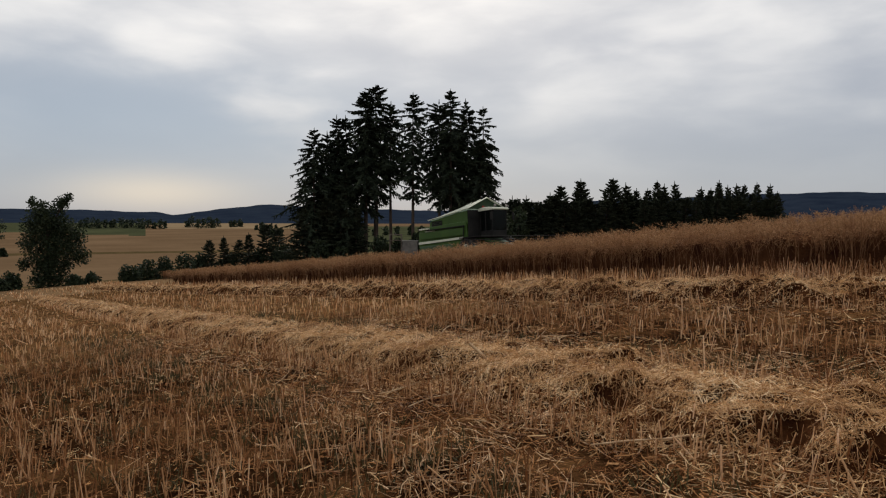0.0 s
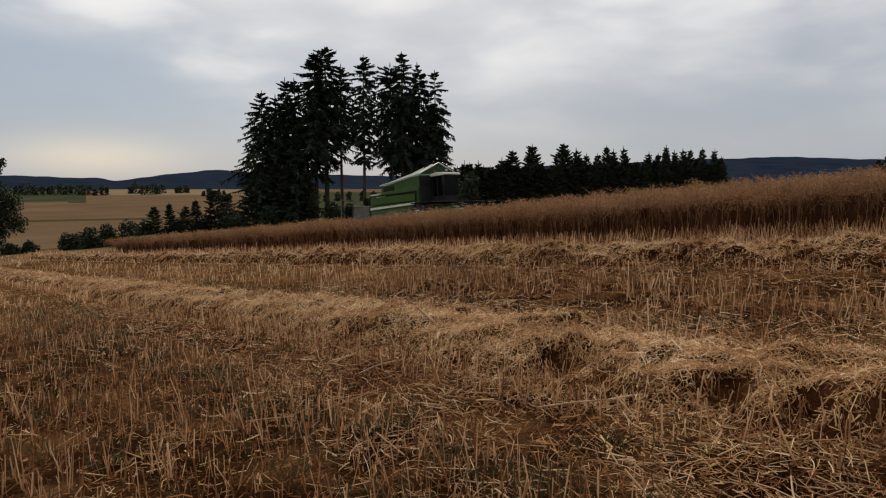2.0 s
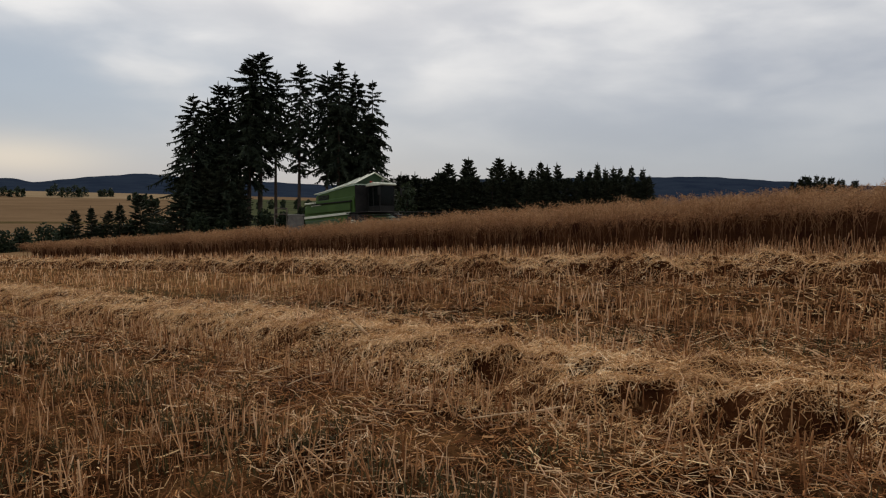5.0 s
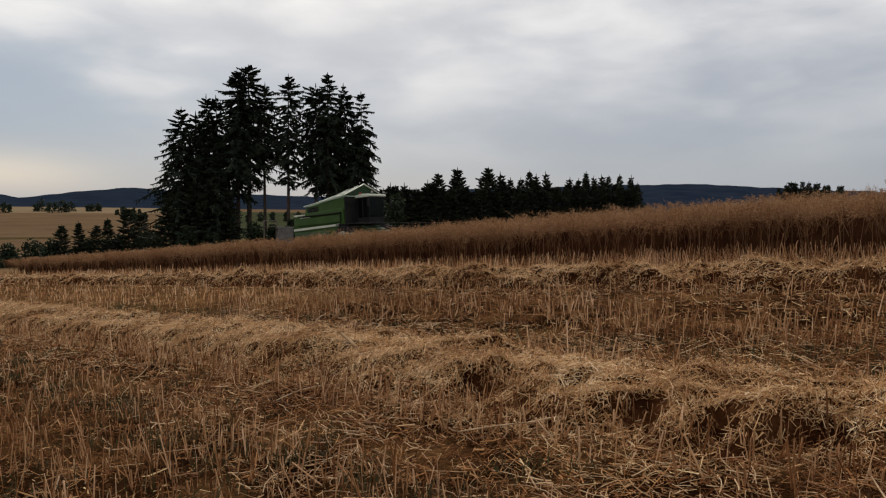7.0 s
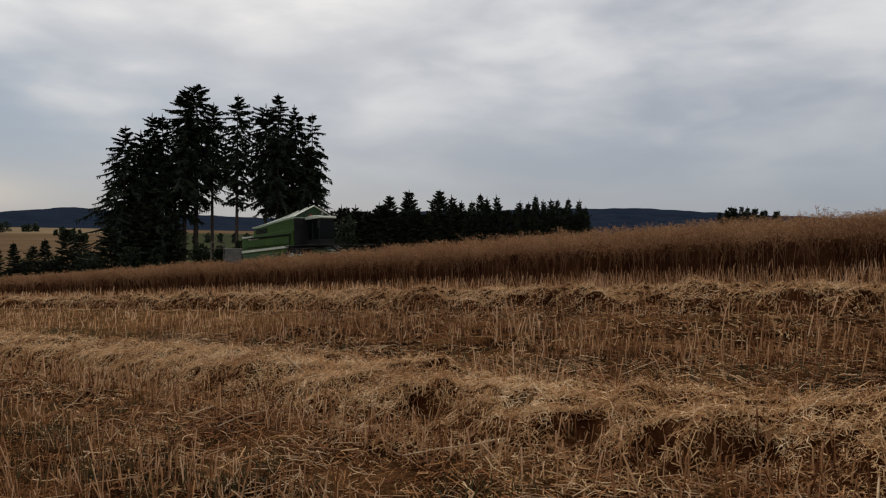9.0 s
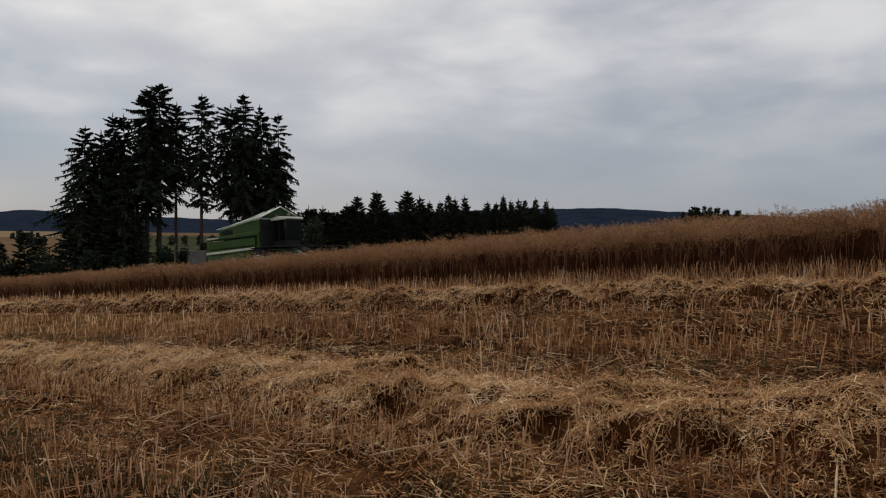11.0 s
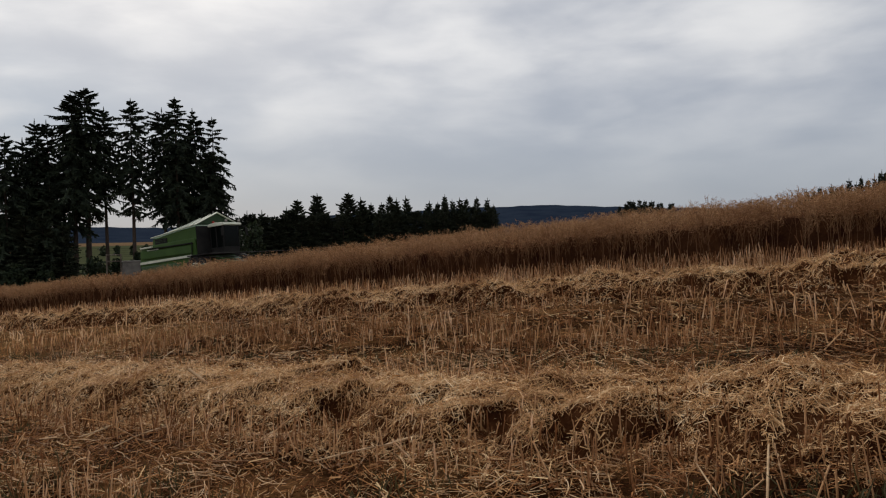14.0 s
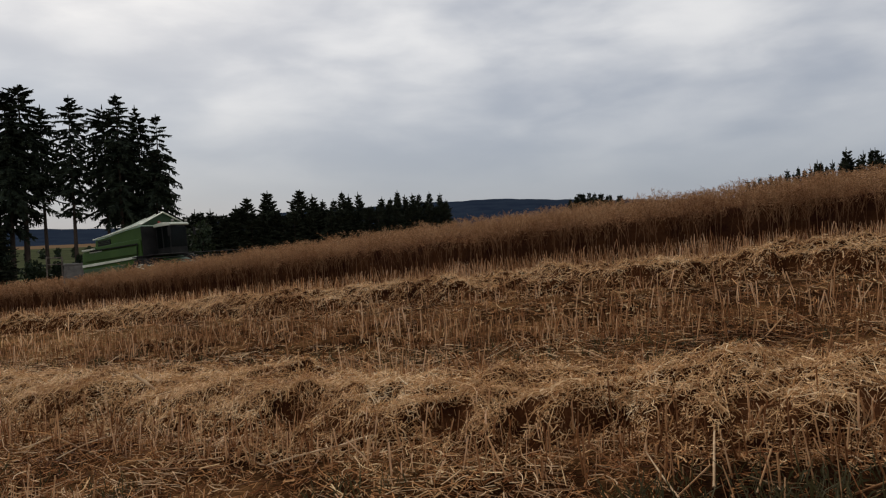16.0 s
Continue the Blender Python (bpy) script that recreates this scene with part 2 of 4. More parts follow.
def unit(v):
    return v / np.maximum(np.linalg.norm(v, axis=-1, keepdims=True), 1e-9)


def strands(pts, rad, sides=3, side_dir=None):
    """Tubes (3 sides or more) or flat ribbons (2) along N polylines of K points. Returns verts and quads."""
    pts = np.asarray(pts, float)
    n, k, _ = pts.shape
    rad = np.broadcast_to(np.asarray(rad, float), (n, k))
    tan = np.empty_like(pts)
    tan[:, 1:-1] = pts[:, 2:] - pts[:, :-2]
    tan[:, 0], tan[:, -1] = pts[:, 1] - pts[:, 0], pts[:, -1] - pts[:, -2]
    tan = unit(tan)
    ref = rng.normal(size=(n, 1, 3)) if side_dir is None else np.asarray(side_dir)[:, None, :]
    u = unit(np.cross(tan, np.broadcast_to(ref, tan.shape)))
    w = np.cross(tan, u)
    if sides == 2:
        v = np.stack((pts - u * rad[..., None], pts + u * rad[..., None]), 2)
        pairs = [(0, 1)]
    else:
        ang = np.arange(sides) * 2 * np.pi / sides
        v = pts[:, :, None] + (u[:, :, None] * np.cos(ang)[:, None] + w[:, :, None] * np.sin(ang)[:, None]) * rad[..., None, None]
        pairs = [(i, (i + 1) % sides) for i in range(sides)]
    idx = np.arange(n * k * sides).reshape(n, k, sides)
    q = np.stack([np.stack((idx[:, :-1, a], idx[:, :-1, b], idx[:, 1:, b], idx[:, 1:, a]), -1) for a, b in pairs], 2)
    return v.reshape(-1, 3), q.reshape(-1, 4)


def merge(pieces):
    vs, qs, off = [], [], 0
    for v, q in pieces:
        vs.append(v)
        qs.append(q + off)
        off += len(v)
    return np.concatenate(vs), np.concatenate(qs)


def smooth01(a, b, x):
    t = np.clip((x - a) / (b - a), 0, 1)
    return t * t * (3 - 2 * t)


def wave(x, y, f, seed):
    """A cheap rolling noise, -1 to 1."""
    r = np.random.default_rng(seed)
    out = 0
    for i in range(5):
        a, p = r.uniform(0, 6.283, 2)
        k = f * r.uniform(0.6, 1.8)
        out = out + np.sin((x * np.cos(a) + y * np.sin(a)) * k + p)
    return out / 3.2


# ---- the lie of the land ----
ALONG = np.array((-0.575, 0.818))     # the drilling direction, down into the valley
ACROSS = np.array((0.818, 0.575))     # away from the camera's side of the field
ROW_NEAR, ROW_FAR, CROP_EDGE, CROP_BACK = 4.8, 12.05, 15.3, 20.4
RIDGE_AZ = (-180, -60, -36, -28, -22.5, -21.5, -18, -14, -9, 0, 12, 24, 31, 37, 45, 60, 90, 180)
RIDGE_SLOPE = (0.02, 0.02, 0.020, 0.0185, 0.0165, 0.013, 0.022, 0.029, 0.024, 0.021, 0.034, 0.041, 0.0435, 0.037, 0.03, 0.025, 0.02, 0.02)
FAR_R = (120, 200, 260, 330, 500, 900, 1500, 2000, 2400)
FAR_SLOPE = (-0.075, -0.058, -0.048, -0.0375, -0.021, -0.0035, 0.002, 0.005, 0.010)


def height(x, y):
    x, y = np.asarray(x, float), np.asarray(y, float)
    p = 0.0988 * x - 0.028 * y
    local = np.where(p > 0, 3 * np.tanh(p / 3), 14 * np.tanh(p / 14))
    local = local + 0.02 * np.exp(-((x - 5) ** 2 + (y - 17) ** 2) / 200)
    r = np.hypot(x, y)
    local = local + 0.018 * wave(x, y, 2.2, 3) * np.clip(20 / (r + 5), 0.2, 1)
    az = np.degrees(np.arctan2(x, y))
    ridge = np.interp(az, RIDGE_AZ, RIDGE_SLOPE)
    slope = np.interp(r, FAR_R, FAR_SLOPE)
    slope = slope + (ridge - slope) * smooth01(1700, 3000, r) - 0.012 * smooth01(3100, 4600, r)
    far = 1.69 + slope * r + smooth01(1500, 3000, r) * 2.5 * wave(az, r * 0.002, 2.6, 5)
    return local + (far - local) * smooth01(125, 240, r)


def to_xy(along, across):
    return along * ALONG[0] + across * ACROSS[0], along * ALONG[1] + across * ACROSS[1]


def to_rows(x, y):
    return x * ALONG[0] + y * ALONG[1], x * ACROSS[0] + y * ACROSS[1]


def build_ground():
    az = np.radians(np.concatenate((np.arange(-180, -50, 4.0), np.arange(-50, 75, 0.4), np.arange(75, 180, 4.0))))
    rad = np.concatenate(([0.02], np.geomspace(0.5, 4700, 150)))
    a, r = np.meshgrid(az, rad)
    x, y = r * np.sin(a), r * np.cos(a)
    v = np.stack((x, y, height(x, y)), -1)
    n, m = a.shape
    idx = np.arange(n * m).reshape(n, m)
    nxt = np.roll(idx, -1, 1)
    q = np.stack((idx[:-1], nxt[:-1], nxt[1:], idx[1:]), -1).reshape(-1, 4)
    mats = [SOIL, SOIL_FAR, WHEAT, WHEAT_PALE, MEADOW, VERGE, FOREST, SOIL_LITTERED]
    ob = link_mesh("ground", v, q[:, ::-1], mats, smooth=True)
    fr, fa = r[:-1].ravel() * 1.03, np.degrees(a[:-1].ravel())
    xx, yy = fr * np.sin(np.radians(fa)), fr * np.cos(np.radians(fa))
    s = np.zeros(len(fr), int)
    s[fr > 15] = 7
    s[fr > 70] = 1
    s[fr > 118] = 5
    s[fr > 128] = 2
    s[fr > 312] = 5
    s[fr > 336] = 2
    s[(fr > 700 - 12 * (fa + 30)) & (fa < -24)] = 4
    s[(fr > 850) & (fa > -22.5)] = 3
    s[(fr > 1250) & (fa < -22.5)] = 4
    mid = (fa > -9.5) & (fa < 8) & (fr > 128)
    s[mid & (fr < 1000)] = 4
    s[mid & (fr >= 1000) & (fr < 1700)] = 2
    s[(fr > 128) & (fa > 8)] = 5
    s[(fr > 400) & (fa > 8)] = 3
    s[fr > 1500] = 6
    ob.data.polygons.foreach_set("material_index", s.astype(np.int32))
    tagged(ob, "rolling harvested stubble field with ripe fields and wooded ridges beyond", "ground", kind="structure")
    return ob


build_ground()


# ---- stubble, litter, windrows ----
def scatter(r0, r1, density):
    """Random places on the field in the ring r0 to r1, dense ahead and thin behind."""
    places = []
    for a0, a1, share in ((-40, 68, 1.0), (68, 320, 0.22 if r1 < 20 else 0.0)):
        n = int(math.pi * (r1 * r1 - r0 * r0) * (a1 - a0) / 360 * density * share)
        r = np.sqrt(rng.uniform(r0 * r0, r1 * r1, n))
        a = np.radians(rng.uniform(a0, a1, n))
        places.append((r * np.sin(a), r * np.cos(a) - 0.5))
    return tuple(np.concatenate(c) for c in zip(*places))


def build_stubble():
    pieces = []
    for r0, r1, dens, fat in ((0.4, 1.2, 60, 0.8), (1.2, 4, 150, 0.9), (4, 9, 170, 1.0), (9, 18, 100, 1.15), (18, 32, 60, 1.2), (32, 55, 26, 1.9), (55, 105, 5, 4.5)):
        x, y = scatter(r0, r1, dens)
        s, p = to_rows(x, y)
        p = np.round(p / 0.25) * 0.25 + rng.normal(0, 0.045, len(p))
        x, y = to_xy(s, p)
        # wheel tracks press the stalks down
        track = np.minimum(np.abs(p - ROW_NEAR + 1.75), np.abs(p - ROW_FAR + 1.9))
        track = np.minimum(track, np.abs(p - ROW_NEAR - 1.8))
        press = track < 0.42
        clump = wave(x, y, 1.1, 21) + 0.6 * wave(x, y, 3.3, 22)
        keep = (p < CROP_EDGE + 0.35) & (rng.random(len(x)) < np.where((s < 0.3) & (p < 3.9), 0.28, np.where(p < ROW_NEAR - 2.2, 0.85, np.where((p > ROW_NEAR + 0.8) & (p < ROW_FAR - 0.6), 0.58, np.where(p > ROW_FAR + 0.8, 0.9, 1.0))))) & (rng.random(len(x)) < 0.15 * (p > ROW_FAR + 0.6) + np.clip(0.72 + 0.35 * clump, 0.15, 1)) & (~press | (rng.random(len(x)) < 0.25))
        x, y, p, press = x[keep], y[keep], p[keep], press[keep]
        n = len(x)
        h = rng.normal(0.185, 0.065, n).clip(0.05, 0.40)
        # taller under the standing crop's edge
        h = h + 0.24 * smooth01(ROW_FAR + 0.8, CROP_EDGE - 1.8, p)
        thick = rng.random(n) < np.where(p < ROW_NEAR - 2.2, 0.08, np.where(p > ROW_FAR + 0.8, 0.08, 0.32))
        h[thick] *= 1.25
        h[press] *= 0.5
        lean = rng.normal(0, 0.16, (n, 2))
        lean[press] *= 4
        fall = rng.random(n) < 0.10
        lean[fall] *= 4.5
        z = height(x, y)
        base = np.stack((x, y, z - 0.02), -1)
        top = base + np.stack((lean[:, 0] * h, lean[:, 1] * h, h / np.sqrt(1 + (lean ** 2).sum(1))), -1)
        rad = rng.gamma(5.0, 0.0007, n).clip(0.0018, 0.006) * fat
        rad[thick] = rng.uniform(0.0050, 0.0085, thick.sum()) * fat
        pieces.append(strands(np.stack((base, top), 1), np.stack((rad * 1.1, rad * 0.85), 1) * (1.0 if r1 < 20 else 1.3), 3 if r1 < 20 else 2))
    v, q = merge(pieces)
    tagged(link_mesh("stubble", v, q, STUBBLE), "cut brown rape stubble standing in rows on the field", "stubble", kind="stuff")


def build_litter():
    pieces = []
    for r0, r1, dens, fat in ((0.3, 1.2, 350, 0.8), (1.2, 4, 700, 0.8), (4, 9, 560, 0.95), (9, 18, 170, 1.6), (18, 34, 60, 1.9), (34, 60, 14, 3.0)):
        x, y = scatter(r0, r1, dens)
        s, p = to_rows(x, y)
        near_row = np.exp(-((p - ROW_NEAR) / 1.5) ** 2)
        weedy = np.where((s < 0.3) & (p < 3.9), 0.20, np.where(p < ROW_NEAR - 2.2, 0.45, 1.0))
        keep = (p < CROP_EDGE - 0.3) & (rng.random(len(x)) < weedy * np.where(p > ROW_FAR + 0.9, 0.35, 1.0)) & (rng.random(len(x)) < 0.6 + 0.4 * near_row + 0.25 * wave(x, y, 0.9, 31))
        x, y = x[keep], y[keep]
        n = len(x)
        a = rng.uniform(0, 6.283, n)
        ln = rng.gamma(2.2, 0.045, n).clip(0.03, 0.5)
        tilt = rng.normal(0, 0.22, n)
        z = height(x, y) + rng.uniform(0.004, 0.05, n)
        d = np.stack((np.cos(a), np.sin(a), tilt), -1)
        c = np.stack((x, y, z + np.abs(tilt) * ln * 0.5), -1)
        pts = np.stack((c - d * ln[:, None] / 2, c + rng.normal(0, 0.12, (n, 3)) * ln[:, None] * (1, 1, 0.5), c + d * ln[:, None] / 2), 1)
        rad = rng.gamma(4.0, 0.00065, n).clip(0.0012, 0.006)[:, None] * fat
        pieces.append(strands(pts, rad, 2, rng.normal(0, 0.5, (n, 3)) + (0, 0, 1.0)))
    for r0, r1, dens, fat in ((1.0, 4, 1000, 0.9), (4, 9, 900, 1.0), (9, 16, 260, 1.6)):
        x, y = scatter(r0, r1, dens)
        s, p = to_rows(x, y)
        near_row = np.exp(-((p - ROW_NEAR + 0.8) / 1.7) ** 2)
        keep = (p < ROW_FAR) & (rng.random(len(x)) < (0.25 + 0.75 * near_row) * np.where((s < 0.3) & (p < 3.9), 0.3, 1.0))
        x, y = x[keep], y[keep]
        n = len(x)
        a = rng.uniform(0, 6.283, n)
        d = np.stack((np.cos(a), np.sin(a), rng.normal(0, 0.5, n)), -1) * rng.gamma(3.0, 0.009, n)[:, None] * fat
        c = np.stack((x, y, height(x, y) + rng.uniform(0.003, 0.035, n)), -1)
        pieces.append(strands(np.stack((c - d, c + d), 1), rng.uniform(0.0012, 0.0032, (n, 1)) * fat, 2, rng.normal(0, 0.7, (n, 3)) + (0, 0, 0.8)))
    v, q = merge(pieces)
    tagged(link_mesh("straw_litter", v, q, LITTER), "chopped straw and chaff lying between the stubble", "straw", kind="stuff")


def build_mulch():
    """Long flattened straw in the wheel tracks on both sides of the near windrow."""
    pieces = []
    for mid, wide, s0, s1, count in ((ROW_NEAR - 1.9, 0.75, -6.0, 4.0, 4600), (ROW_NEAR - 1.9, 0.7, 4.0, 18.0, 2000), (ROW_NEAR + 1.9, 0.6, -6.0, 14.0, 3000), (ROW_FAR - 2.0, 0.6, -8.0, 16.0, 1500)):
        s, p = rng.uniform(s0, s1, count), mid + rng.normal(0, wide, count)
        x, y = to_xy(s, p)
        keep = rng.random(count) < (0.65 + 0.5 * wave(x, y, 1.6, 33)) * np.where((s < 0.3) & (p < 3.9), 0.3, 1.0)
        x, y = x[keep], y[keep]
        n = len(x)
        a = rng.normal(2.2, 0.9, n)
        ln = rng.gamma(4.0, 0.040, n).clip(0.06, 0.45)[:, None]
        d = np.stack((np.cos(a), np.sin(a), rng.normal(0.05, 0.16, n)), -1)
        c = np.stack((x, y, height(x, y) + rng.uniform(0.015, 0.07, n)), -1)
        bow = rng.normal(0, 0.10, (n, 3)) * (1, 1, 0.4) * ln
        t = np.linspace(-0.5, 0.5, 4)
        pts = c[:, None] + d[:, None] * (t[:, None] * ln[:, None]) + bow[:, None] * (1 - 4 * t[:, None] ** 2)
        pieces.append(strands(pts, rng.gamma(5.0, 0.00055, n).clip(0.0014, 0.005)[:, None], 3))
    v, q = merge(pieces)
    tagged(link_mesh("trampled_straw", v, q, MULCH), "pale grey flattened straw in the wheel tracks", "straw", kind="stuff")


def mounds(s, seed):
    """Height 0 to 1 and sideways shift of the tumbled heaps along a windrow."""
    r = np.random.default_rng(seed)
    c = -20 + np.cumsum(r.uniform(0.75, 1.7, 110))
    rad, tall, shift = r.uniform(0.65, 1.15, 110), r.uniform(0.55, 1.0, 110), r.normal(0, 0.09, 110)
    k = np.searchsorted(c, s)
    best, side = np.zeros_like(s), np.zeros_like(s)
    for j in (-2, -1, 0, 1):
        i = np.clip(k + j, 0, 109)
        w = np.clip(1 - ((s - c[i]) / rad[i]) ** 2, 0, 1)
        best = np.maximum(best, tall[i] * w ** 0.7)
        side = side + shift[i] * w
    return best, side


BEND = {40: 0.26}     # the near windrow swings away from the track at its upper end


def heap(s, centre, seed, tall, wide):
    """Local height, half width and middle of a windrow along its line."""
    m, side = mounds(s, seed)
    h = tall * (0.68 + 0.42 * m)
    w = wide * (0.88 + 0.18 * m + 0.06 * wave(s, s * 0 + 3, 1.3, seed + 2))
    side = side + BEND.get(seed, 0.0) * smooth01(1.4, 0.1, s)
    return h, w, centre + side + 0.06 * wave(s, s * 0 + 1, 0.7, seed + 4)


def windrow(name, centre, s0, s1, seed, near_s, per_m, fat, hollows, tall, wide):
    root = new(name)
    s = np.concatenate((np.arange(s0, near_s + 22, 0.09), np.arange(near_s + 22, s1, 0.5)))
    u = np.linspace(-1.25, 1.25, 27)
    ss, uu = np.meshgrid(s, u, indexing="ij")

    def surface(ss, uu):
        h, w, c = heap(ss, centre, seed, tall, wide)
        prof = np.clip(1 - np.abs(uu) ** 3.2, 0, 1) ** 0.75
        lump = 1 + 0.28 * wave(ss * 1.0, uu * 1.2 + seed, 5.5, seed + 7) + 0.20 * wave(ss, uu * 0.8, 13.0, seed + 8)
        # hollows where the straw bridges the stubble on the camera's side
        hollow = 0.6 * smooth01(0.45, 0.9, wave(ss, ss * 0 + 9, 3.4, seed + 9)) * np.exp(-((uu + 0.80) / 0.16) ** 2)
        for at_s, span, deep in hollows:
            hollow = np.maximum(hollow, deep * np.exp(-((ss - at_s) / span) ** 4 - ((uu + 0.70) / 0.20) ** 6))
        x, y = to_xy(ss, c + uu * w)
        return x, y, height(x, y) + h * prof * np.clip(lump, 0.3, 1.6) * (1 - 0.96 * hollow), hollow

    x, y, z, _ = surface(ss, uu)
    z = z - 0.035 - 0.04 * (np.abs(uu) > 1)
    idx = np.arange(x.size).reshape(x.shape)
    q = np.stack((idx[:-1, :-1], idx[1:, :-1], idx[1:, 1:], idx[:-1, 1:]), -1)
    core = link_mesh("windrow_core", np.stack((x, y, z), -1), q, STRAW_CORE, root, smooth=True)
    pieces = []
    for a, b, dens, ft in ((s0, near_s + 5, per_m, fat), (near_s + 5, near_s + 20, per_m * 0.42, fat * 1.4), (near_s + 20, s1, per_m * 0.13, fat * 2.6)):
        n = int((b - a) * dens)
        fs = rng.uniform(a, b, n)
        fu = np.where(rng.random(n) < 0.75, np.clip(rng.normal(0, 0.52, n), -1.25, 1.25), rng.uniform(-1.2, -0.3, n))
        # strands left out of the hollows, so that the shade-coloured core shows
        ok = rng.random(n) > surface(fs, fu)[3] * 0.985
        fs, fu = fs[ok], fu[ok]
        n = len(fs)
        x, y, z, _ = surface(fs, fu)
        e = 0.03
        x2, y2, z2, _ = surface(fs, fu + e)
        x3, y3, z3, _ = surface(fs + e, fu)
        tu = unit(np.stack((x2 - x, y2 - y, z2 - z), -1))
        ts = unit(np.stack((x3 - x, y3 - y, z3 - z), -1))
        nrm = unit(np.cross(tu, ts))
        nrm[nrm[:, 2] < 0] *= -1
        ang = 2.6 * wave(x, y, 2.2, seed + 11) + 1.2 * wave(x, y, 7.0, seed + 12) + rng.normal(0, 1.0, n)
        d = unit(tu * np.cos(ang)[:, None] + ts * np.sin(ang)[:, None] + nrm * rng.normal(0.05, 0.28, n)[:, None])
        ln = rng.gamma(3.2, 0.023, n).clip(0.03, 0.26)[:, None] * (0.7 + 0.3 * ft)
        c = np.stack((x, y, z), -1) + nrm * rng.exponential(0.022, n)[:, None] - nrm * 0.015
        bend = (nrm * rng.normal(-0.12, 0.18, (n, 1)) + tu * rng.normal(0, 0.32, (n, 1)) + ts * rng.normal(0, 0.32, (n, 1))) * ln
        pts = np.stack((c - d * ln / 2 + bend, c, c + d * ln / 2 + bend), 1)
        rad = rng.gamma(4.0, 0.00055, n).clip(0.0010, 0.0050)[:, None] * ft
        pieces.append(strands(pts, rad, 2, nrm + rng.normal(0, 0.7, (n, 3))))
    v, q = merge(pieces)
    tagged(link_mesh("straw_strands", v, q, STRAW, root), kind="stuff")
    return tagged(root, "long loose windrow of golden rape straw lying on the stubble", "straw", "straw windrows", "stuff")


build_stubble()
build_litter()
build_mulch()
windrow("straw_windrow", ROW_NEAR, -7.0, 68.0, 40, 6.0, 5400, 0.92,
        ((6.85, 0.16, 0.8), (6.1, 0.22, 1.0), (3.6, 0.30, 1.0), (3.0, 0.17, 0.9), (2.02, 0.20, 1.0), (1.4, 0.13, 1.0), (0.92, 0.26, 1.0), (0.45, 0.10, 0.7), (-0.05, 0.18, 0.7), (-0.8, 0.2, 0.8)), 0.285, 0.84)
windrow("straw_windrow", ROW_FAR, -14.0, 85.0, 60, 12.0, 2000, 1.3,
        ((2.14, 0.20, 0.9), (1.04, 0.26, 1.0), (-0.08, 0.22, 1.0), (4.6, 0.20, 0.7), (7.4, 0.22, 0.6), (9.2, 0.2, 0.6)), 0.37, 0.92)


# ---- the standing crop ----
def crop_plants(s, p, lod):
    """Ripe rape plants at rows' coordinates. lod thickens the strands with distance."""
    n = len(s)
    x, y = to_xy(s, p)
    z = height(x, y)
    base = np.stack((x, y, z - 0.02), -1)
    h = rng.normal(1.37, 0.10, n) + 0.05 * wave(s, p, 0.8, 71)
    lean = rng.normal(0, 0.10, (n, 3)) * (1, 1, 0)
    lean[:, :2] -= ACROSS * 0.05
    fork = base + lean * 0.5 * h[:, None] + np.stack((0 * h, 0 * h, h * 0.55), -1)
    tip = base + lean * h[:, None] * 1.3 + np.stack((0 * h, 0 * h, h), -1)
    low = np.where(rng.random((n, 1)) < 0.30, fork - (tip - fork) * 0.25, base)
    stems = strands(np.stack((low, fork, tip), 1), np.array((0.0055, 0.0045, 0.0025)) * lod * rng.uniform(0.7, 1.25, (n, 1)), 3)
    pods, twigs = [], []
    for b in range(9):
        f = rng.uniform(0.40, 0.94, n)[:, None]
        root = base + (tip - base) * f
        a = rng.uniform(0, 6.283, n)
        reach = rng.uniform(0.12, 0.42, n)
        rise = (h - (root[:, 2] - z)) * rng.uniform(0.6, 1.04, n)
        end = root + np.stack((np.cos(a) * reach, np.sin(a) * reach, rise), -1)
        mid = (root + end) / 2 + np.stack((np.cos(a), np.sin(a), 0 * a), -1) * 0.05
        twigs.append(strands(np.stack((root, mid, end), 1), np.array((0.0028, 0.0023, 0.0016)) * lod, 2))
        for k in range(8):
            g = rng.uniform(0.35, 1.0, n)[:, None]
            o = mid + (end - mid) * (g * 2 - 1).clip(0, 1) + (root + (mid - root) * 1.0 - mid) * (1 - g * 2).clip(0, 1)
            d = unit(rng.normal(0, 1, (n, 3)) * (1, 1, 0.5) + (0, 0, 0.45)) * rng.uniform(0.05, 0.10, (n, 1))
            pods.append(strands(np.stack((o, o + d), 1), np.array((0.0044, 0.0022)) * lod, 2))
    return stems, merge(twigs), merge(pods)


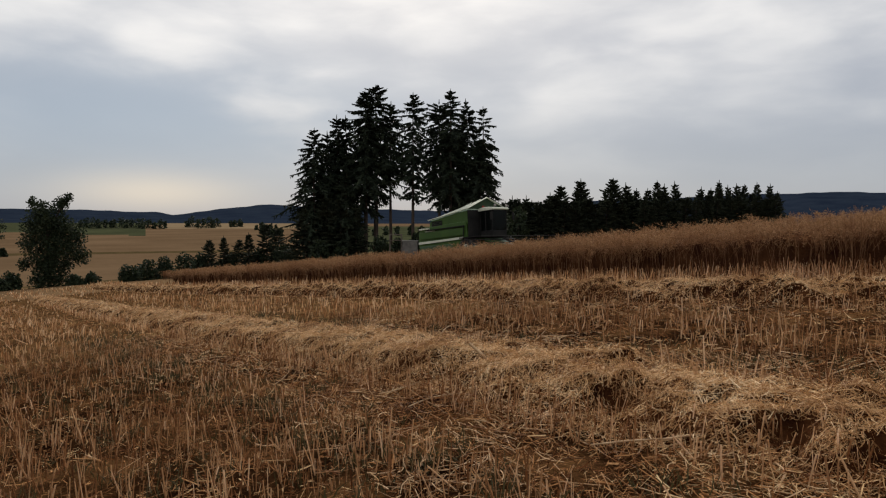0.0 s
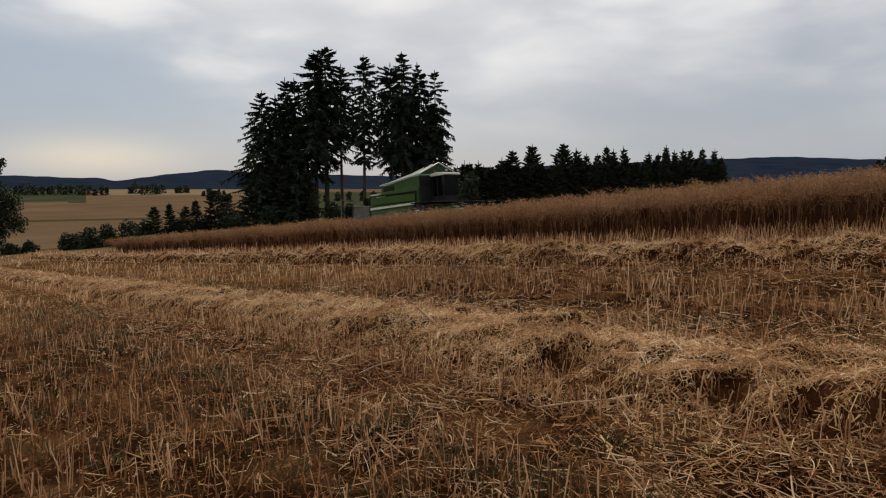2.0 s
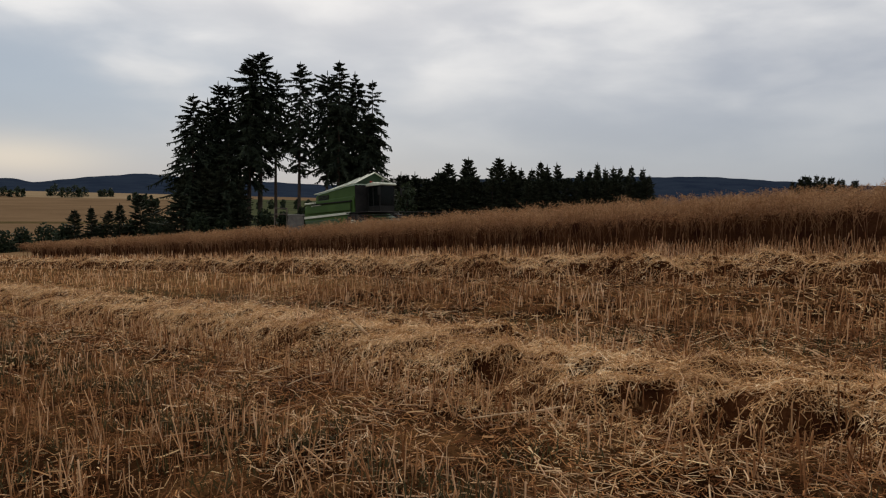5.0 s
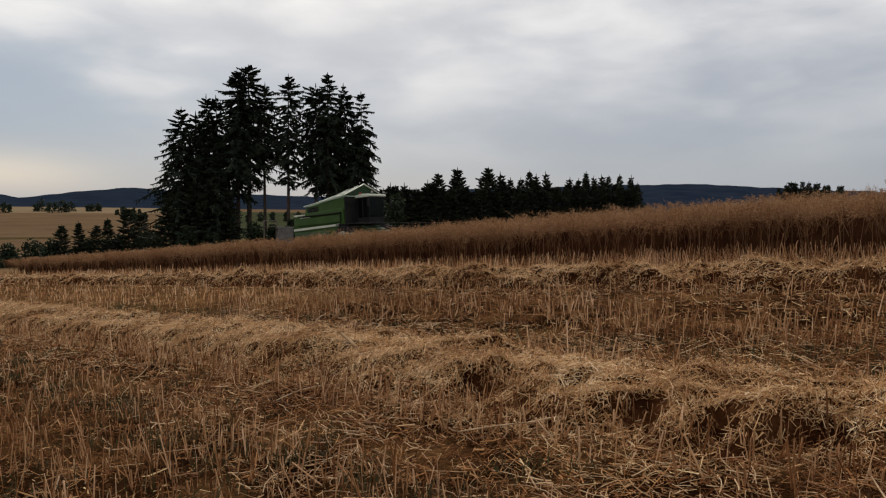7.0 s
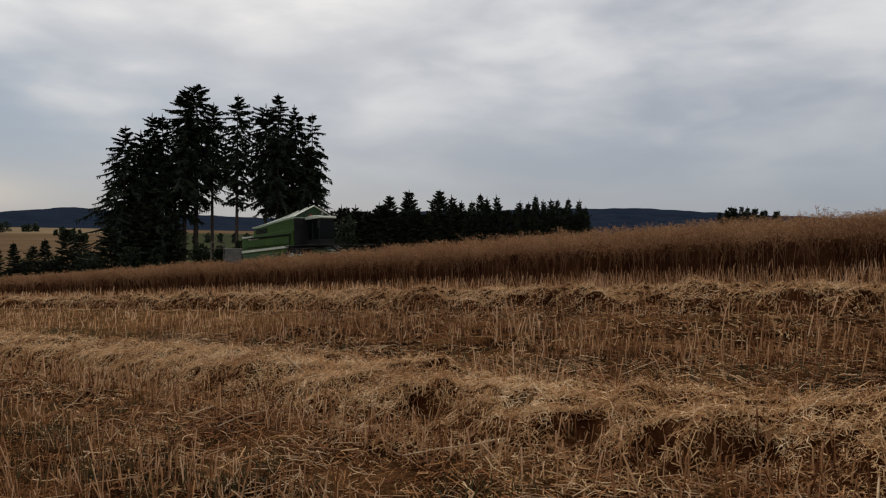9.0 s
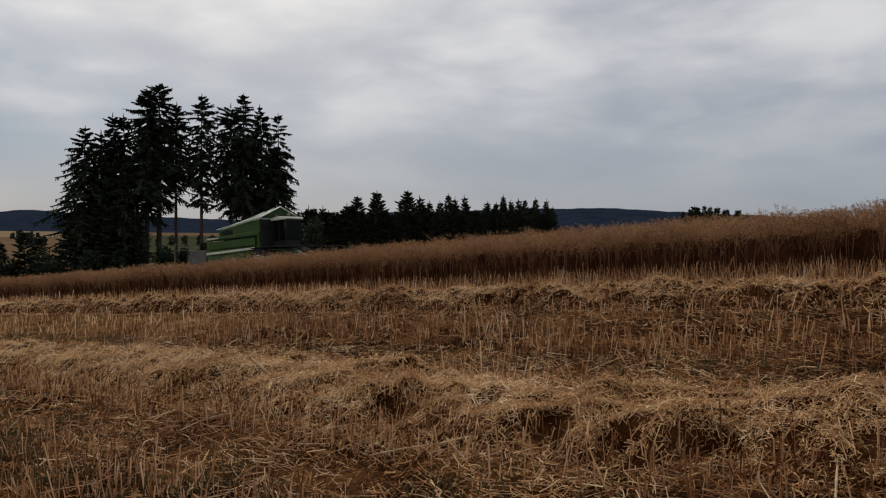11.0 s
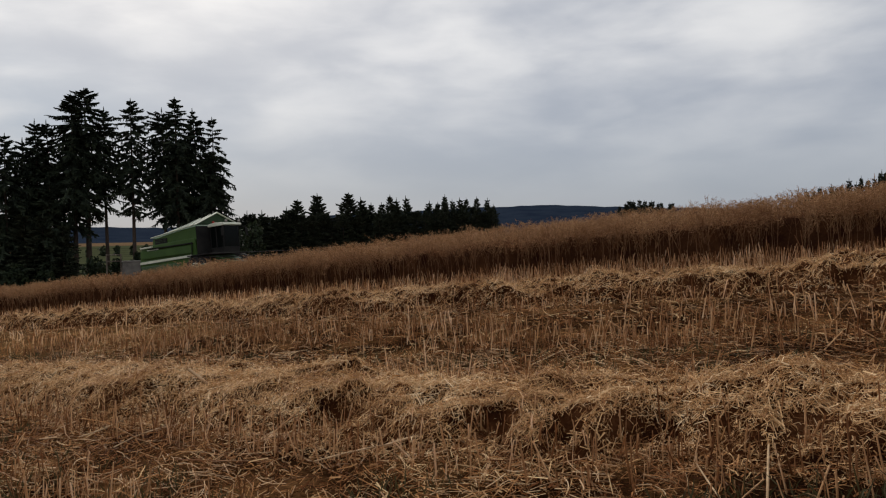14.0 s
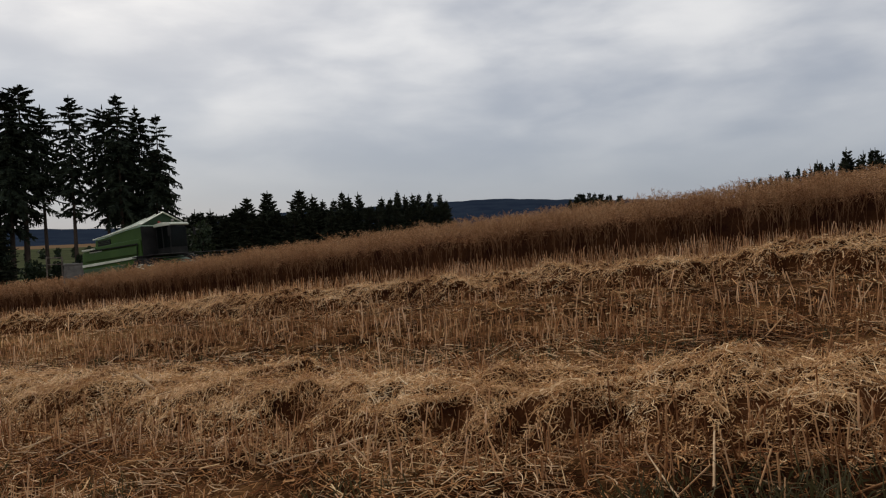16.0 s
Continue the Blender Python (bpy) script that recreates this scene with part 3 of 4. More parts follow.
def build_crop():
    root = new("standing_rape_crop")
    stems, twigs, pods = [], [], []
    zones = (
        (-12.0, 24.0, 0.0, 0.9, 24, 1.05), (-12.0, 24.0, 0.9, 3.4, 7, 1.3),
        (24.0, 44.0, 0.0, 1.0, 12, 1.8), (24.0, 44.0, 1.0, 4.0, 4, 2.2),
        (44.0, 70.0, 0.0, 1.2, 5.5, 3.0), (44.0, 70.0, 1.2, 5.0, 2.2, 3.3),
        (-12.0, 24.0, 3.4, 9.0, 4.0, 1.3),
    )
    for s0, s1, p0, p1, dens, lod in zones:
        n = int((s1 - s0) * (p1 - p0) * dens)
        s = rng.uniform(s0, s1, n)
        p = CROP_EDGE + 0.25 + rng.uniform(p0, p1, n) + 0.10 * wave(s, s * 0, 1.2, 81)
        if p1 > 5:
            ok = (s < 20) | (p < CROP_BACK)
            s, p = s[ok], p[ok]
        a, b, c = crop_plants(s, p, lod)
        stems.append(a)
        twigs.append(b)
        pods.append(c)
    v, q = merge(stems)
    link_mesh("stems", v, q, CROP_STEM, root)
    v, q = merge(twigs)
    link_mesh("twigs", v, q, CROP_STEM, root)
    v, q = merge(pods)
    link_mesh("pods", v, q, CROP_POD, root, "brown dry seed pods")
    # slab in place of the inner plants, their shade put into its colour
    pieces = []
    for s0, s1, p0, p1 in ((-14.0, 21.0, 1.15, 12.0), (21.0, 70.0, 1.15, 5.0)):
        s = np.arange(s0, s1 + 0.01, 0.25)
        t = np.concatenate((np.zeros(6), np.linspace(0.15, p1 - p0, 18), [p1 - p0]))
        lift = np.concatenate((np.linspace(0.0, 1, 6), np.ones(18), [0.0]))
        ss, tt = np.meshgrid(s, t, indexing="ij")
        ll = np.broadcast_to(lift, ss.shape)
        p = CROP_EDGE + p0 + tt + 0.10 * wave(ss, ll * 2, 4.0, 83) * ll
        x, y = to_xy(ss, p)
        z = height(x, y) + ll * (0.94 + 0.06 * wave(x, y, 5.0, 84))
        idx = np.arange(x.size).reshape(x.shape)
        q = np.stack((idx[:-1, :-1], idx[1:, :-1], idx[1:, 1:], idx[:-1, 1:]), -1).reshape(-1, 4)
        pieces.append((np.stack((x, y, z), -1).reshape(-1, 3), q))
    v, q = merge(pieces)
    link_mesh("core_slab", v, q, CROP_CORE, root)
    tagged(root, "uncut strip of ripe brown rapeseed standing on the slope", "crop", kind="stuff")


build_crop()


# ---- trees ----
def limb_tube(name, pts, rad, mat, parent, sides=8):
    v, q = strands(np.asarray(pts, float)[None], np.asarray(rad, float)[None], sides, np.array([[1.0, 0.3, 0.1]]))
    return link_mesh(name, v, q, mat, parent, smooth=True)


def spruce(name, x, y, h, crown_base, reach, seed, mat=NEEDLE, taper=2.0, whorl=0.55, shoots=20, hang=15, droop=1.0, sink=0.15, trunk_r=None, ragged=0.4, fat=1.0, leader=0.45, gap=0.0, cone=False):
    """A Norway spruce: a tapered trunk, whorls of limbs with side shoots and hanging twigs, and a bare leader.
    taper: metres under the top over which the crown widens; cone: a plain cone instead; gap: share of limbs that are missing."""
    r = np.random.default_rng(seed)
    root = new(name)
    root.location = (x, y, float(height(x, y)) - sink)
    tr = trunk_r or h * 0.0105
    bend = r.normal(0, 0.14, 2)
    zz = np.linspace(0, h, 9)
    line = np.stack((bend[0] * np.sin(zz / h * 3), bend[1] * np.sin(zz / h * 2.4), zz), -1)
    limb_tube("trunk", line, tr * (1 - zz / h) ** 0.8 + 0.02, BARK, root)
    rows = []
    z = crown_base
    while z < h - leader:
        f = (z - crown_base) / (h - crown_base)
        n = r.integers(4, 7)
        a0 = r.uniform(0, 6.283)
        layer = r.uniform(0.72, 1.15)
        for i in range(n):
            if r.random() < gap:
                continue
            ln = reach * (((h - z) / h) ** 0.8 if cone else 1 - math.exp(-(h - z) / taper)) * layer * r.uniform(1 - ragged, 1.12) + 0.12
            if f < 0.15:
                ln *= r.uniform(0.35, 0.9)
            rows.append((z + r.normal(0, whorl * 0.16), a0 + i * 6.283 / n + r.normal(0, 0.22), ln, f))
        z += whorl * r.uniform(0.8, 1.25) * (1 - 0.3 * f)
    bz, ba, bl, bf = np.array(rows).T
    n = len(bz)
    d = np.stack((np.cos(ba), np.sin(ba), 0 * ba), -1)
    side = np.stack((-np.sin(ba), np.cos(ba), 0 * ba), -1)
    down = np.array((0, 0, -1.0))
    u = np.linspace(0, 1, 6)
    lift = smooth01(5.0, 0.5, h - bz)[:, None]
    if cone:
        lift = 0.35 + 0.65 * lift
    rise = (0.75 if cone else 0.45) * lift * u - droop * (1 - 0.9 * lift) * (0.30 * u + 0.50 * u ** 2 - 0.30 * u ** 4) * r.uniform(0.3, 1.5, (n, 1))
    c0 = np.stack((np.interp(bz, zz, line[:, 0]), np.interp(bz, zz, line[:, 1]), bz), -1)
    pts = c0[:, None] + d[:, None] * (bl[:, None] * u)[..., None] - down * (bl[:, None] * rise)[..., None]
    pieces = [strands(pts, (0.014 + 0.011 * bl)[:, None] * (1.08 - u), 2 if cone else 3)]

    def at(g):
        k = np.minimum((g * 5).astype(int), 4)
        w = (g * 5 - k)[:, None]
        i = np.arange(n)
        return pts[i, k] * (1 - w) + pts[i, k + 1] * w

    for k in range(shoots):
        g = r.uniform(0.10, 1.0, n)
        sgn = (1.0 if k % 2 else -1.0) * r.uniform(0.5, 1.0, (n, 1))
        ln = (0.40 * bl * (1.08 - g) + 0.16).clip(0.14, 1.0)[:, None] * r.uniform(0.6, 1.15, (n, 1))
        o = at(g)
        end = o + unit(side * sgn + d * r.uniform(0.5, 1.0, (n, 1)) + down * (0.30 * droop * (1 - lift) - 0.15 * lift)) * ln
        wd = r.uniform(0.055, 0.110, (n, 1)) * fat * (1.35 - 0.5 * g)[:, None]
        pieces.append(strands(np.stack((o, end), 1), np.concatenate((wd, wd * 0.55), 1), 2, r.normal(0, 1.0, (n, 3)) + d * 0.6))
    for k in range(hang):
        g = r.uniform(0.12, 1.0, n) ** 0.8
        ln = (0.24 + 0.18 * bl).clip(0.15, 0.95)[:, None] * r.uniform(0.5, 1.25, (n, 1)) * (1.1 - 0.55 * g)[:, None] * (1 - 0.5 * lift)
        o = at(g)
        end = o + unit(down + d * r.uniform(0.0, 0.5, (n, 1)) + side * r.normal(0, 0.35, (n, 1))) * ln * (0.5 + 0.5 * droop)
        wd = r.uniform(0.065, 0.120, (n, 1)) * fat * (1.3 - 0.5 * g)[:, None]
        pieces.append(strands(np.stack((o, end), 1), np.concatenate((wd, wd * 0.6), 1), 2, d + r.normal(0, 0.8, (n, 3))))
    # the limbs' own needles out to the tips
    for k in range(2):
        wd = np.array((0.12, 0.12, 0.09, 0.03)) * fat
        tip = np.concatenate((pts[:, 2:5], pts[:, 5:] + (pts[:, 5:] - pts[:, 4:5]) * 0.15), 1)
        pieces.append(strands(tip, wd, 2, r.normal(0, 1.0, (n, 3))))
    lead = np.stack((line[-1] - (0, 0, leader), line[-1] + (0, 0, 0.15)))[None]
    pieces.append(strands(lead, np.array([[0.10, 0.03]]), 3))
    v, q = merge(pieces)
    link_mesh("crown", v, q, mat, root)
    return root


def leafy(name, x, y, h, w, seed, mat=LEAF, trunk=True, leaves=2600, leaf=0.28, base=0.25, lobes=9, sink=0.1, plan=None):
    """A broad-leaved tree or bush: trunk, forked limbs and leaf clumps with gaps."""
    r = np.random.default_rng(seed)
    root = new(name)
    root.location = (x, y, float(height(x, y)) - sink)
    zz = np.linspace(0, h * 0.8, 6)
    line = np.stack((r.normal(0, 0.03 * h, 6) * (zz / h), r.normal(0, 0.03 * h, 6) * (zz / h), zz), -1)
    wood = [strands(line[None], (h * 0.02 * (1 - zz / h) + 0.02)[None], 6, np.array([[1.0, 0.2, 0.1]]))]
    cen = []
    for i in range(lobes):
        f = base + (1 - base) * (i + 0.5) / lobes
        a = i * 2.4 + r.uniform(-0.5, 0.5)
        g = (f - base) / (1 - base)
        prof = (1 - g ** 2.2) ** 0.5 * (0.75 + 0.25 * min(1.0, g * 4))
        out = w * 0.36 * prof * r.uniform(0.45, 1.0)
        rr = w * r.uniform(0.17, 0.27)
        c = np.array((math.cos(a) * out, math.sin(a) * out, max(h * f - rr * 0.5, rr * 0.5)))
        cen.append((c, rr))
        st = line[min(5, int(f * 5))]
        wood.append(strands(np.stack((st, (st + c) / 2 + (0, 0, 0.1), c))[None], np.array([[0.07, 0.04, 0.015]]) * h / 10, 4))
    if plan:
        # limbs and clumps of a known outline: to the side, up, radius
        del cen[:], wood[1:]
        for dx, cz, rr in plan:
            dy = r.uniform(-0.5, 0.5) * min(2.0, 16 - cz)
            c = np.array((dx * 0.866 + dy * 0.5, dx * 0.5 + dy * 0.866, cz))
            cen.append((c, rr))
            st = np.array((0, 0, cz * 0.6))
            wood.append(strands(np.stack((st, (st + c) / 2 + (0, 0, 0.3), c))[None], np.array([[0.12, 0.07, 0.02]]), 4))
    v, q = merge(wood)
    link_mesh("trunk" if trunk else "stems", v, q, BARK, root)
    pts = []
    for c, rr in cen:
        m = int(leaves * rr ** 2 / sum(k * k for _, k in cen))
        d = unit(r.normal(0, 1, (m, 3)))
        pts.append(c + d * (rr * r.uniform(0.25, 1.45 if plan else 1.12, (m, 1)) ** (0.9 if plan else 0.6)) * (1, 1, 1.05))
    o = np.concatenate(pts)
    o[:, 2] = np.maximum(o[:, 2], 0.1)
    d = unit(r.normal(0, 1, o.shape)) * leaf * r.uniform(0.6, 1.3, (len(o), 1))
    v, q = strands(np.stack((o - d / 2, o, o + d / 2), 1), leaf * np.array((0.15, 0.38, 0.05)), 2)
    link_mesh("crown", v, q, mat, root)
    return root


CLUMP = "spruce clump at the field's edge"
for x, y, h, cb, reach, seed, extra in (
    (-16.3, 87.0, 18.2, 0.3, 5.2, 101, dict(taper=5.5, shoots=24)),
    (-15.0, 89.0, 18.0, 0.3, 4.2, 111, dict(taper=5.0)),
    (-13.7, 88.5, 20.0, 0.6, 2.7, 102, dict(taper=3.8)),
    (-12.7, 89.5, 20.0, 0.6, 3.0, 113, dict(taper=4.2, gap=0.15)),
    (-12.0, 86.0, 12.6, 0.3, 4.0, 112, dict(taper=4.5)),
    (-9.9, 88.0, 22.6, 7.4, 3.7, 103, dict(taper=3.2, shoots=26, trunk_r=0.30)),
    (-8.6, 89.0, 23.5, 9.2, 4.0, 104, dict(taper=2.2, shoots=26, trunk_r=0.34)),
    (-6.6, 90.0, 21.4, 11.0, 3.4, 114, dict(taper=3.0, gap=0.15)),
    (-3.6, 88.0, 21.9, 8.5, 3.0, 105, dict(taper=2.3, gap=0.1, shoots=24, hang=15)),
    (-0.2, 89.0, 20.8, 7.4, 3.8, 106, dict(taper=2.6, gap=0.12)),
    (1.3, 87.5, 21.7, 7.0, 3.6, 107, dict(taper=4.0, gap=0.12)),
    (2.3, 91.0, 17.0, 5.6, 4.0, 116, dict(taper=3.0)),
    (3.3, 89.5, 20.7, 6.4, 3.6, 108, dict(taper=4.6, gap=0.22, ragged=0.55)),
    (5.1, 88.0, 15.0, 3.6, 3.9, 115, dict(taper=2.8)),
    (5.6, 88.5, 19.3, 5.0, 3.4, 109, dict(taper=3.6, gap=0.30, ragged=0.55)),
):
    t = spruce("spruce_tree", x, y, h, cb, reach, seed, **extra)
    tagged(t, "tall old dark spruce with drooping limbs and bare lower trunk" if cb > 4 else "tall old dark spruce with drooping limbs down to the ground", "spruce tree", CLUMP)

# young spruces in a belt behind the crop, and a few under the tall ones
YOUNG_H = (8.0, 7.4, 7.8, 7.0)
young = []
for i, (px, reach) in enumerate(((18.5, 2.5), (31.0, 1.9), (22.9, 3.0), (37.0, 1.6))):
    t = spruce("young_spruce", px * 95 / 88.5, 95.0, YOUNG_H[i], 0.3, reach, 200 + i, NEEDLE_YOUNG, cone=True, whorl=0.42, shoots=12, hang=4, droop=0.25, fat=1.1, trunk_r=0.08, ragged=0.3, leader=(0.4, 0.6, 0.35, 0.6)[i])
    tagged(t, "young dark green spruce in a dense belt behind the crop", "spruce tree", "young spruce belt")
    young.append(t)


def young_at(kind, az, dist, top, wide=1.0, turn=0.0):
    """A young spruce at an azimuth and distance whose tip stands at the given rise over run."""
    x, y = dist * math.sin(radians(az)), dist * math.cos(radians(az)) - 0.5
    z = float(height(x, y))
    sc = (1.69 + top * dist - z + 0.1) / YOUNG_H[kind]
    return copy_thing(young[kind], pose(x, y, z - 0.1, 0, 0, turn) @ Matrix.Diagonal((sc * wide, sc * wide, sc, 1)))


r = np.random.default_rng(17)
# the tips that stand out of the belt
for az, top, kind, wide in ((6.1, 0.0425, 1, 1.0), (7.3, 0.0428, 1, 1.0), (9.3, 0.0473, 1, 1.0), (10.25, 0.0575, 2, 1.15), (11.8, 0.0662, 0, 1.15), (14.5, 0.0667, 2, 1.2), (15.4, 0.0600, 1, 1.2), (16.3, 0.0518, 3, 1.2),
                            (17.2, 0.0520, 3, 1.1), (17.9, 0.0630, 0, 0.8), (18.5, 0.0580, 1, 1.1), (21.3, 0.0531, 1, 1.2), (22.0, 0.0510, 3, 1.2), (22.6, 0.0523, 3, 1.1), (23.2, 0.0548, 1, 1.0),
                            (23.8, 0.0565, 1, 1.2), (24.4, 0.0556, 0, 0.8), (25.3, 0.0573, 3, 1.0), (26.2, 0.0556, 1, 0.9), (26.7, 0.0450, 3, 1.2)):
    young_at(kind, az, 97 + r.uniform(-1, 1), top, wide, r.uniform(0, 360))
# the closed mass of the belt, to the height of the ridge behind it
for i in range(50):
    az = 5.2 + i * 0.435 + r.uniform(-0.15, 0.15)
    young_at((0, 2)[i % 2], az, 95.5 + r.uniform(-1.5, 2.5), 0.0365 + 0.003 * float(smooth01(8, 20, az)) + r.uniform(-0.005, 0.002) + (0.006 if i % 7 == 3 else 0), r.uniform(1.2, 1.6), r.uniform(0, 360))
for px, py, sc in ((-17.0, 85.0, 1.0), (-14.6, 85.5, 1.15), (-12.6, 85.0, 1.1), (-10.8, 85.5, 0.95)):
    copy_thing(young[(0, 2)[int(-px) % 2]], pose(px, py, float(height(px, py)) - 0.1, 0, 0, px * 70) @ Matrix.Diagonal((sc * 1.25, sc * 1.25, sc, 1)))

# groups far up the slope
r = np.random.default_rng(18)
for i in range(11):
    az = 37.2 + i * 0.42 + r.uniform(-0.2, 0.2)
    young_at((0, 3)[i % 2], az, 150 * r.uniform(0.97, 1.03), 0.0425 + 0.0045 * math.sin((az - 37.2) / 4.4 * 3.1) + r.uniform(-0.006, 0.0015), r.uniform(0.8, 1.3), r.uniform(0, 360))
for i in range(34):
    az = 50.9 + i * 0.38
    top = float(np.interp(az, (50.9, 51.3, 53.1, 54.6, 56.4, 58.6, 64), (0.049, 0.0525, 0.0590, 0.0625, 0.0690, 0.0760, 0.095)))
    young_at((1, 3, 0, 1)[i % 4], az + r.uniform(-0.1, 0.1), 140 * r.uniform(0.97, 1.03), top + r.uniform(-0.006, 0.002), r.uniform(0.6, 0.85), r.uniform(0, 360))
young_at(1, 57.4, 139, 0.0833, 1.0)
young_at(1, 55.55, 139, 0.0700, 1.0)

# trees and shrubs down in the valley
def polar(az, dist):
    return dist * math.sin(radians(az)), dist * math.cos(radians(az)) - 0.5


LONE = ((-1.9, 12.4, 0.6), (-1.5, 11.8, 0.7), (2.8, 13.2, 0.6), (2.3, 12.5, 0.7), (1.0, 12.0, 0.9), (-0.2, 10.6, 1.5), (0.9, 9.6, 1.5), (-1.3, 8.8, 1.4), (1.1, 8.6, 1.6), (2.8, 7.5, 1.3),
        (3.6, 4.6, 1.1), (3.5, 5.7, 1.2), (1.1, 5.4, 1.8), (-2.0, 6.5, 1.3), (-1.3, 3.9, 1.5), (-2.6, 3.6, 0.8), (0.5, 2.6, 1.5), (-0.5, 1.2, 1.3), (0.9, 1.2, 1.2), (-0.2, 6.8, 1.6), (2.2, 3.4, 1.0))
tagged(leafy("lone_tree", *polar(-30.2, 113), 14.2, 7.6, 301, LEAF, leaves=15000, leaf=0.30, base=0.14, lobes=6, plan=LONE), "single dark broad-leaved tree by the field's lower edge", "tree")
for az, dist, h, w, seed in ((-32.6, 113, 2.6, 3.6, 302), (-33.8, 114, 2.2, 3.4, 303), (-28.6, 112, 1.5, 3.0, 304), (-27.4, 113, 1.6, 2.4, 305),
                             (-24.9, 108, 2.2, 3.6, 306), (-23.6, 106, 2.8, 4.2, 307), (-22.3, 107, 3.2, 4.2, 308), (-20.8, 104, 3.4, 4.4, 309),
                             (-19.6, 101, 3.2, 4.0, 310), (-17.4, 99, 3.0, 4.2, 311), (-15.2, 98, 3.4, 4.4, 312), (-13.0, 95, 3.4, 4.4, 314)):
    tagged(leafy("shrub", *polar(az, dist), h, w, seed, LEAF, False, 1100, 0.36, 0.05, 16), "dark green shrub at the lower edge of the field", "shrub", "shrubs along the field's edge")
for az, dist, sc in ((-19.0, 100, 0.66), (-17.9, 98, 0.78), (-16.6, 99, 0.62), (-15.9, 97, 0.80), (-14.6, 98, 0.86), (-13.6, 96, 0.74)):
    x, y = polar(az, dist)
    copy_thing(young[int(-az * 10) % 4], pose(x, y, float(height(x, y)) - 0.1, 0, 0, az * 50) @ Matrix.Diagonal((sc * 1.25, sc * 1.25, sc, 1)))
for az, dist, h, w, seed in ((-10.2, 84, 3.4, 3.6, 321), (-8.4, 84, 2.4, 3.0, 322), (-5.0, 85, 3.2, 3.4, 323), (-3.5, 88, 2.8, 3.4, 330), (-1.9, 87, 3.2, 3.2, 331), (-0.8, 84, 3.6, 3.2, 324), (0.6, 85, 4.4, 3.8, 325), (2.2, 86, 4.8, 4.0, 326), (3.8, 87, 5.0, 4.4, 327), (5.2, 88, 5.2, 4.4, 328), (6.6, 90, 5.4, 4.4, 329)):
    tagged(leafy("bush", *polar(az, dist), h, w, seed, LEAF, False, 1100, 0.36, 0.05, 16), "dark bush under the tall spruces", "shrub", "bushes under the spruces")
r = np.random.default_rng(19)
for az0, az1, dist, h, count in ((-28.2, -22.0, 860, 11, 16), (-20.6, -18.2, 880, 12, 7), (-17.4, -16.2, 900, 10, 4), (-14.8, -13.0, 640, 9, 5), (-34.0, -33.0, 560, 13, 2), (-33.6, -32.9, 300, 4, 2), (-15.3, -13.5, 820, 8, 5), (-6.0, 3.0, 620, 9, 9)):
    for i in range(count):
        x, y = polar(az0 + (az1 - az0) * (i + 0.5) / count + r.uniform(-0.12, 0.12), dist * r.uniform(0.97, 1.03))
        hh = h * r.uniform(0.7, 1.2)
        tagged(leafy("hedgerow_tree", x, y, hh, hh * 0.9, int(r.integers(1e6)), LEAF, True, 260, 1.5, 0.1, 6, 0.3), "distant dark tree in a hedgerow between ripe fields", "tree", "far hedgerow trees")


# ---- the harvester on the far side of the crop ----
def box(bm, x0, x1, y0, y1, z0, z1, bevel=0.0, top=None):
    """A block; top=(x0, x1) narrows it lengthwise at the top."""
    t0, t1 = top or (x0, x1)
    c = [(x0, y0, z0), (x1, y0, z0), (x1, y1, z0), (x0, y1, z0), (t0, y0, z1), (t1, y0, z1), (t1, y1, z1), (t0, y1, z1)]
    vs = [bm.verts.new(p) for p in c]
    fs = [bm.faces.new([vs[i] for i in f]) for f in ((3, 2, 1, 0), (4, 5, 6, 7), (0, 1, 5, 4), (1, 2, 6, 5), (2, 3, 7, 6), (3, 0, 4, 7))]
    if bevel:
        es = list({e for f in fs for e in f.edges})
        bmesh.ops.bevel(bm, geom=es, offset=bevel, segments=2, affect="EDGES", profile=0.6)
    return bm


def block(*a, **k):
    return box(bmesh.new(), *a, **k)


def prism(profile, y0, y1, bevel=0.0):
    """A side outline in x and z, drawn across from y0 to y1."""
    bm = bmesh.new()
    a = [bm.verts.new((x, y0, z)) for x, z in profile]
    b = [bm.verts.new((x, y1, z)) for x, z in profile]
    n = len(profile)
    bm.faces.new(a)
    bm.faces.new(b[::-1])
    for i in range(n):
        bm.faces.new((a[i], b[i], b[(i + 1) % n], a[(i + 1) % n]))
    bmesh.ops.recalc_face_normals(bm, faces=bm.faces)
    if bevel:
        bmesh.ops.bevel(bm, geom=list(bm.edges), offset=bevel, segments=2, affect="EDGES", profile=0.6)
    return bm


def drum(r0, y0, y1, x, z, seg=28, r1=None, bevel=0.0):
    """A round body lying across the machine."""
    bm = bmesh.new()
    m = pose(x, (y0 + y1) / 2, z, 90)
    bmesh.ops.create_cone(bm, cap_ends=True, segments=seg, radius1=r0, radius2=r0 if r1 is None else r1, depth=abs(y1 - y0), matrix=m)
    if bevel:
        es = [e for e in bm.edges if len(e.link_faces) == 2 and max(len(f.verts) for f in e.link_faces) > 4]
        bmesh.ops.bevel(bm, geom=es, offset=bevel, segments=3, affect="EDGES", profile=0.5)
    return bm


def rod(a, b, r, seg=8):
    bm = bmesh.new()
    a, b = Vector(a), Vector(b)
    m = Matrix.Translation((a + b) / 2) @ (b - a).to_track_quat("Z", "Y").to_matrix().to_4x4()
    bmesh.ops.create_cone(bm, cap_ends=True, segments=seg, radius1=r, radius2=r, depth=(b - a).length, matrix=m)
    return bm


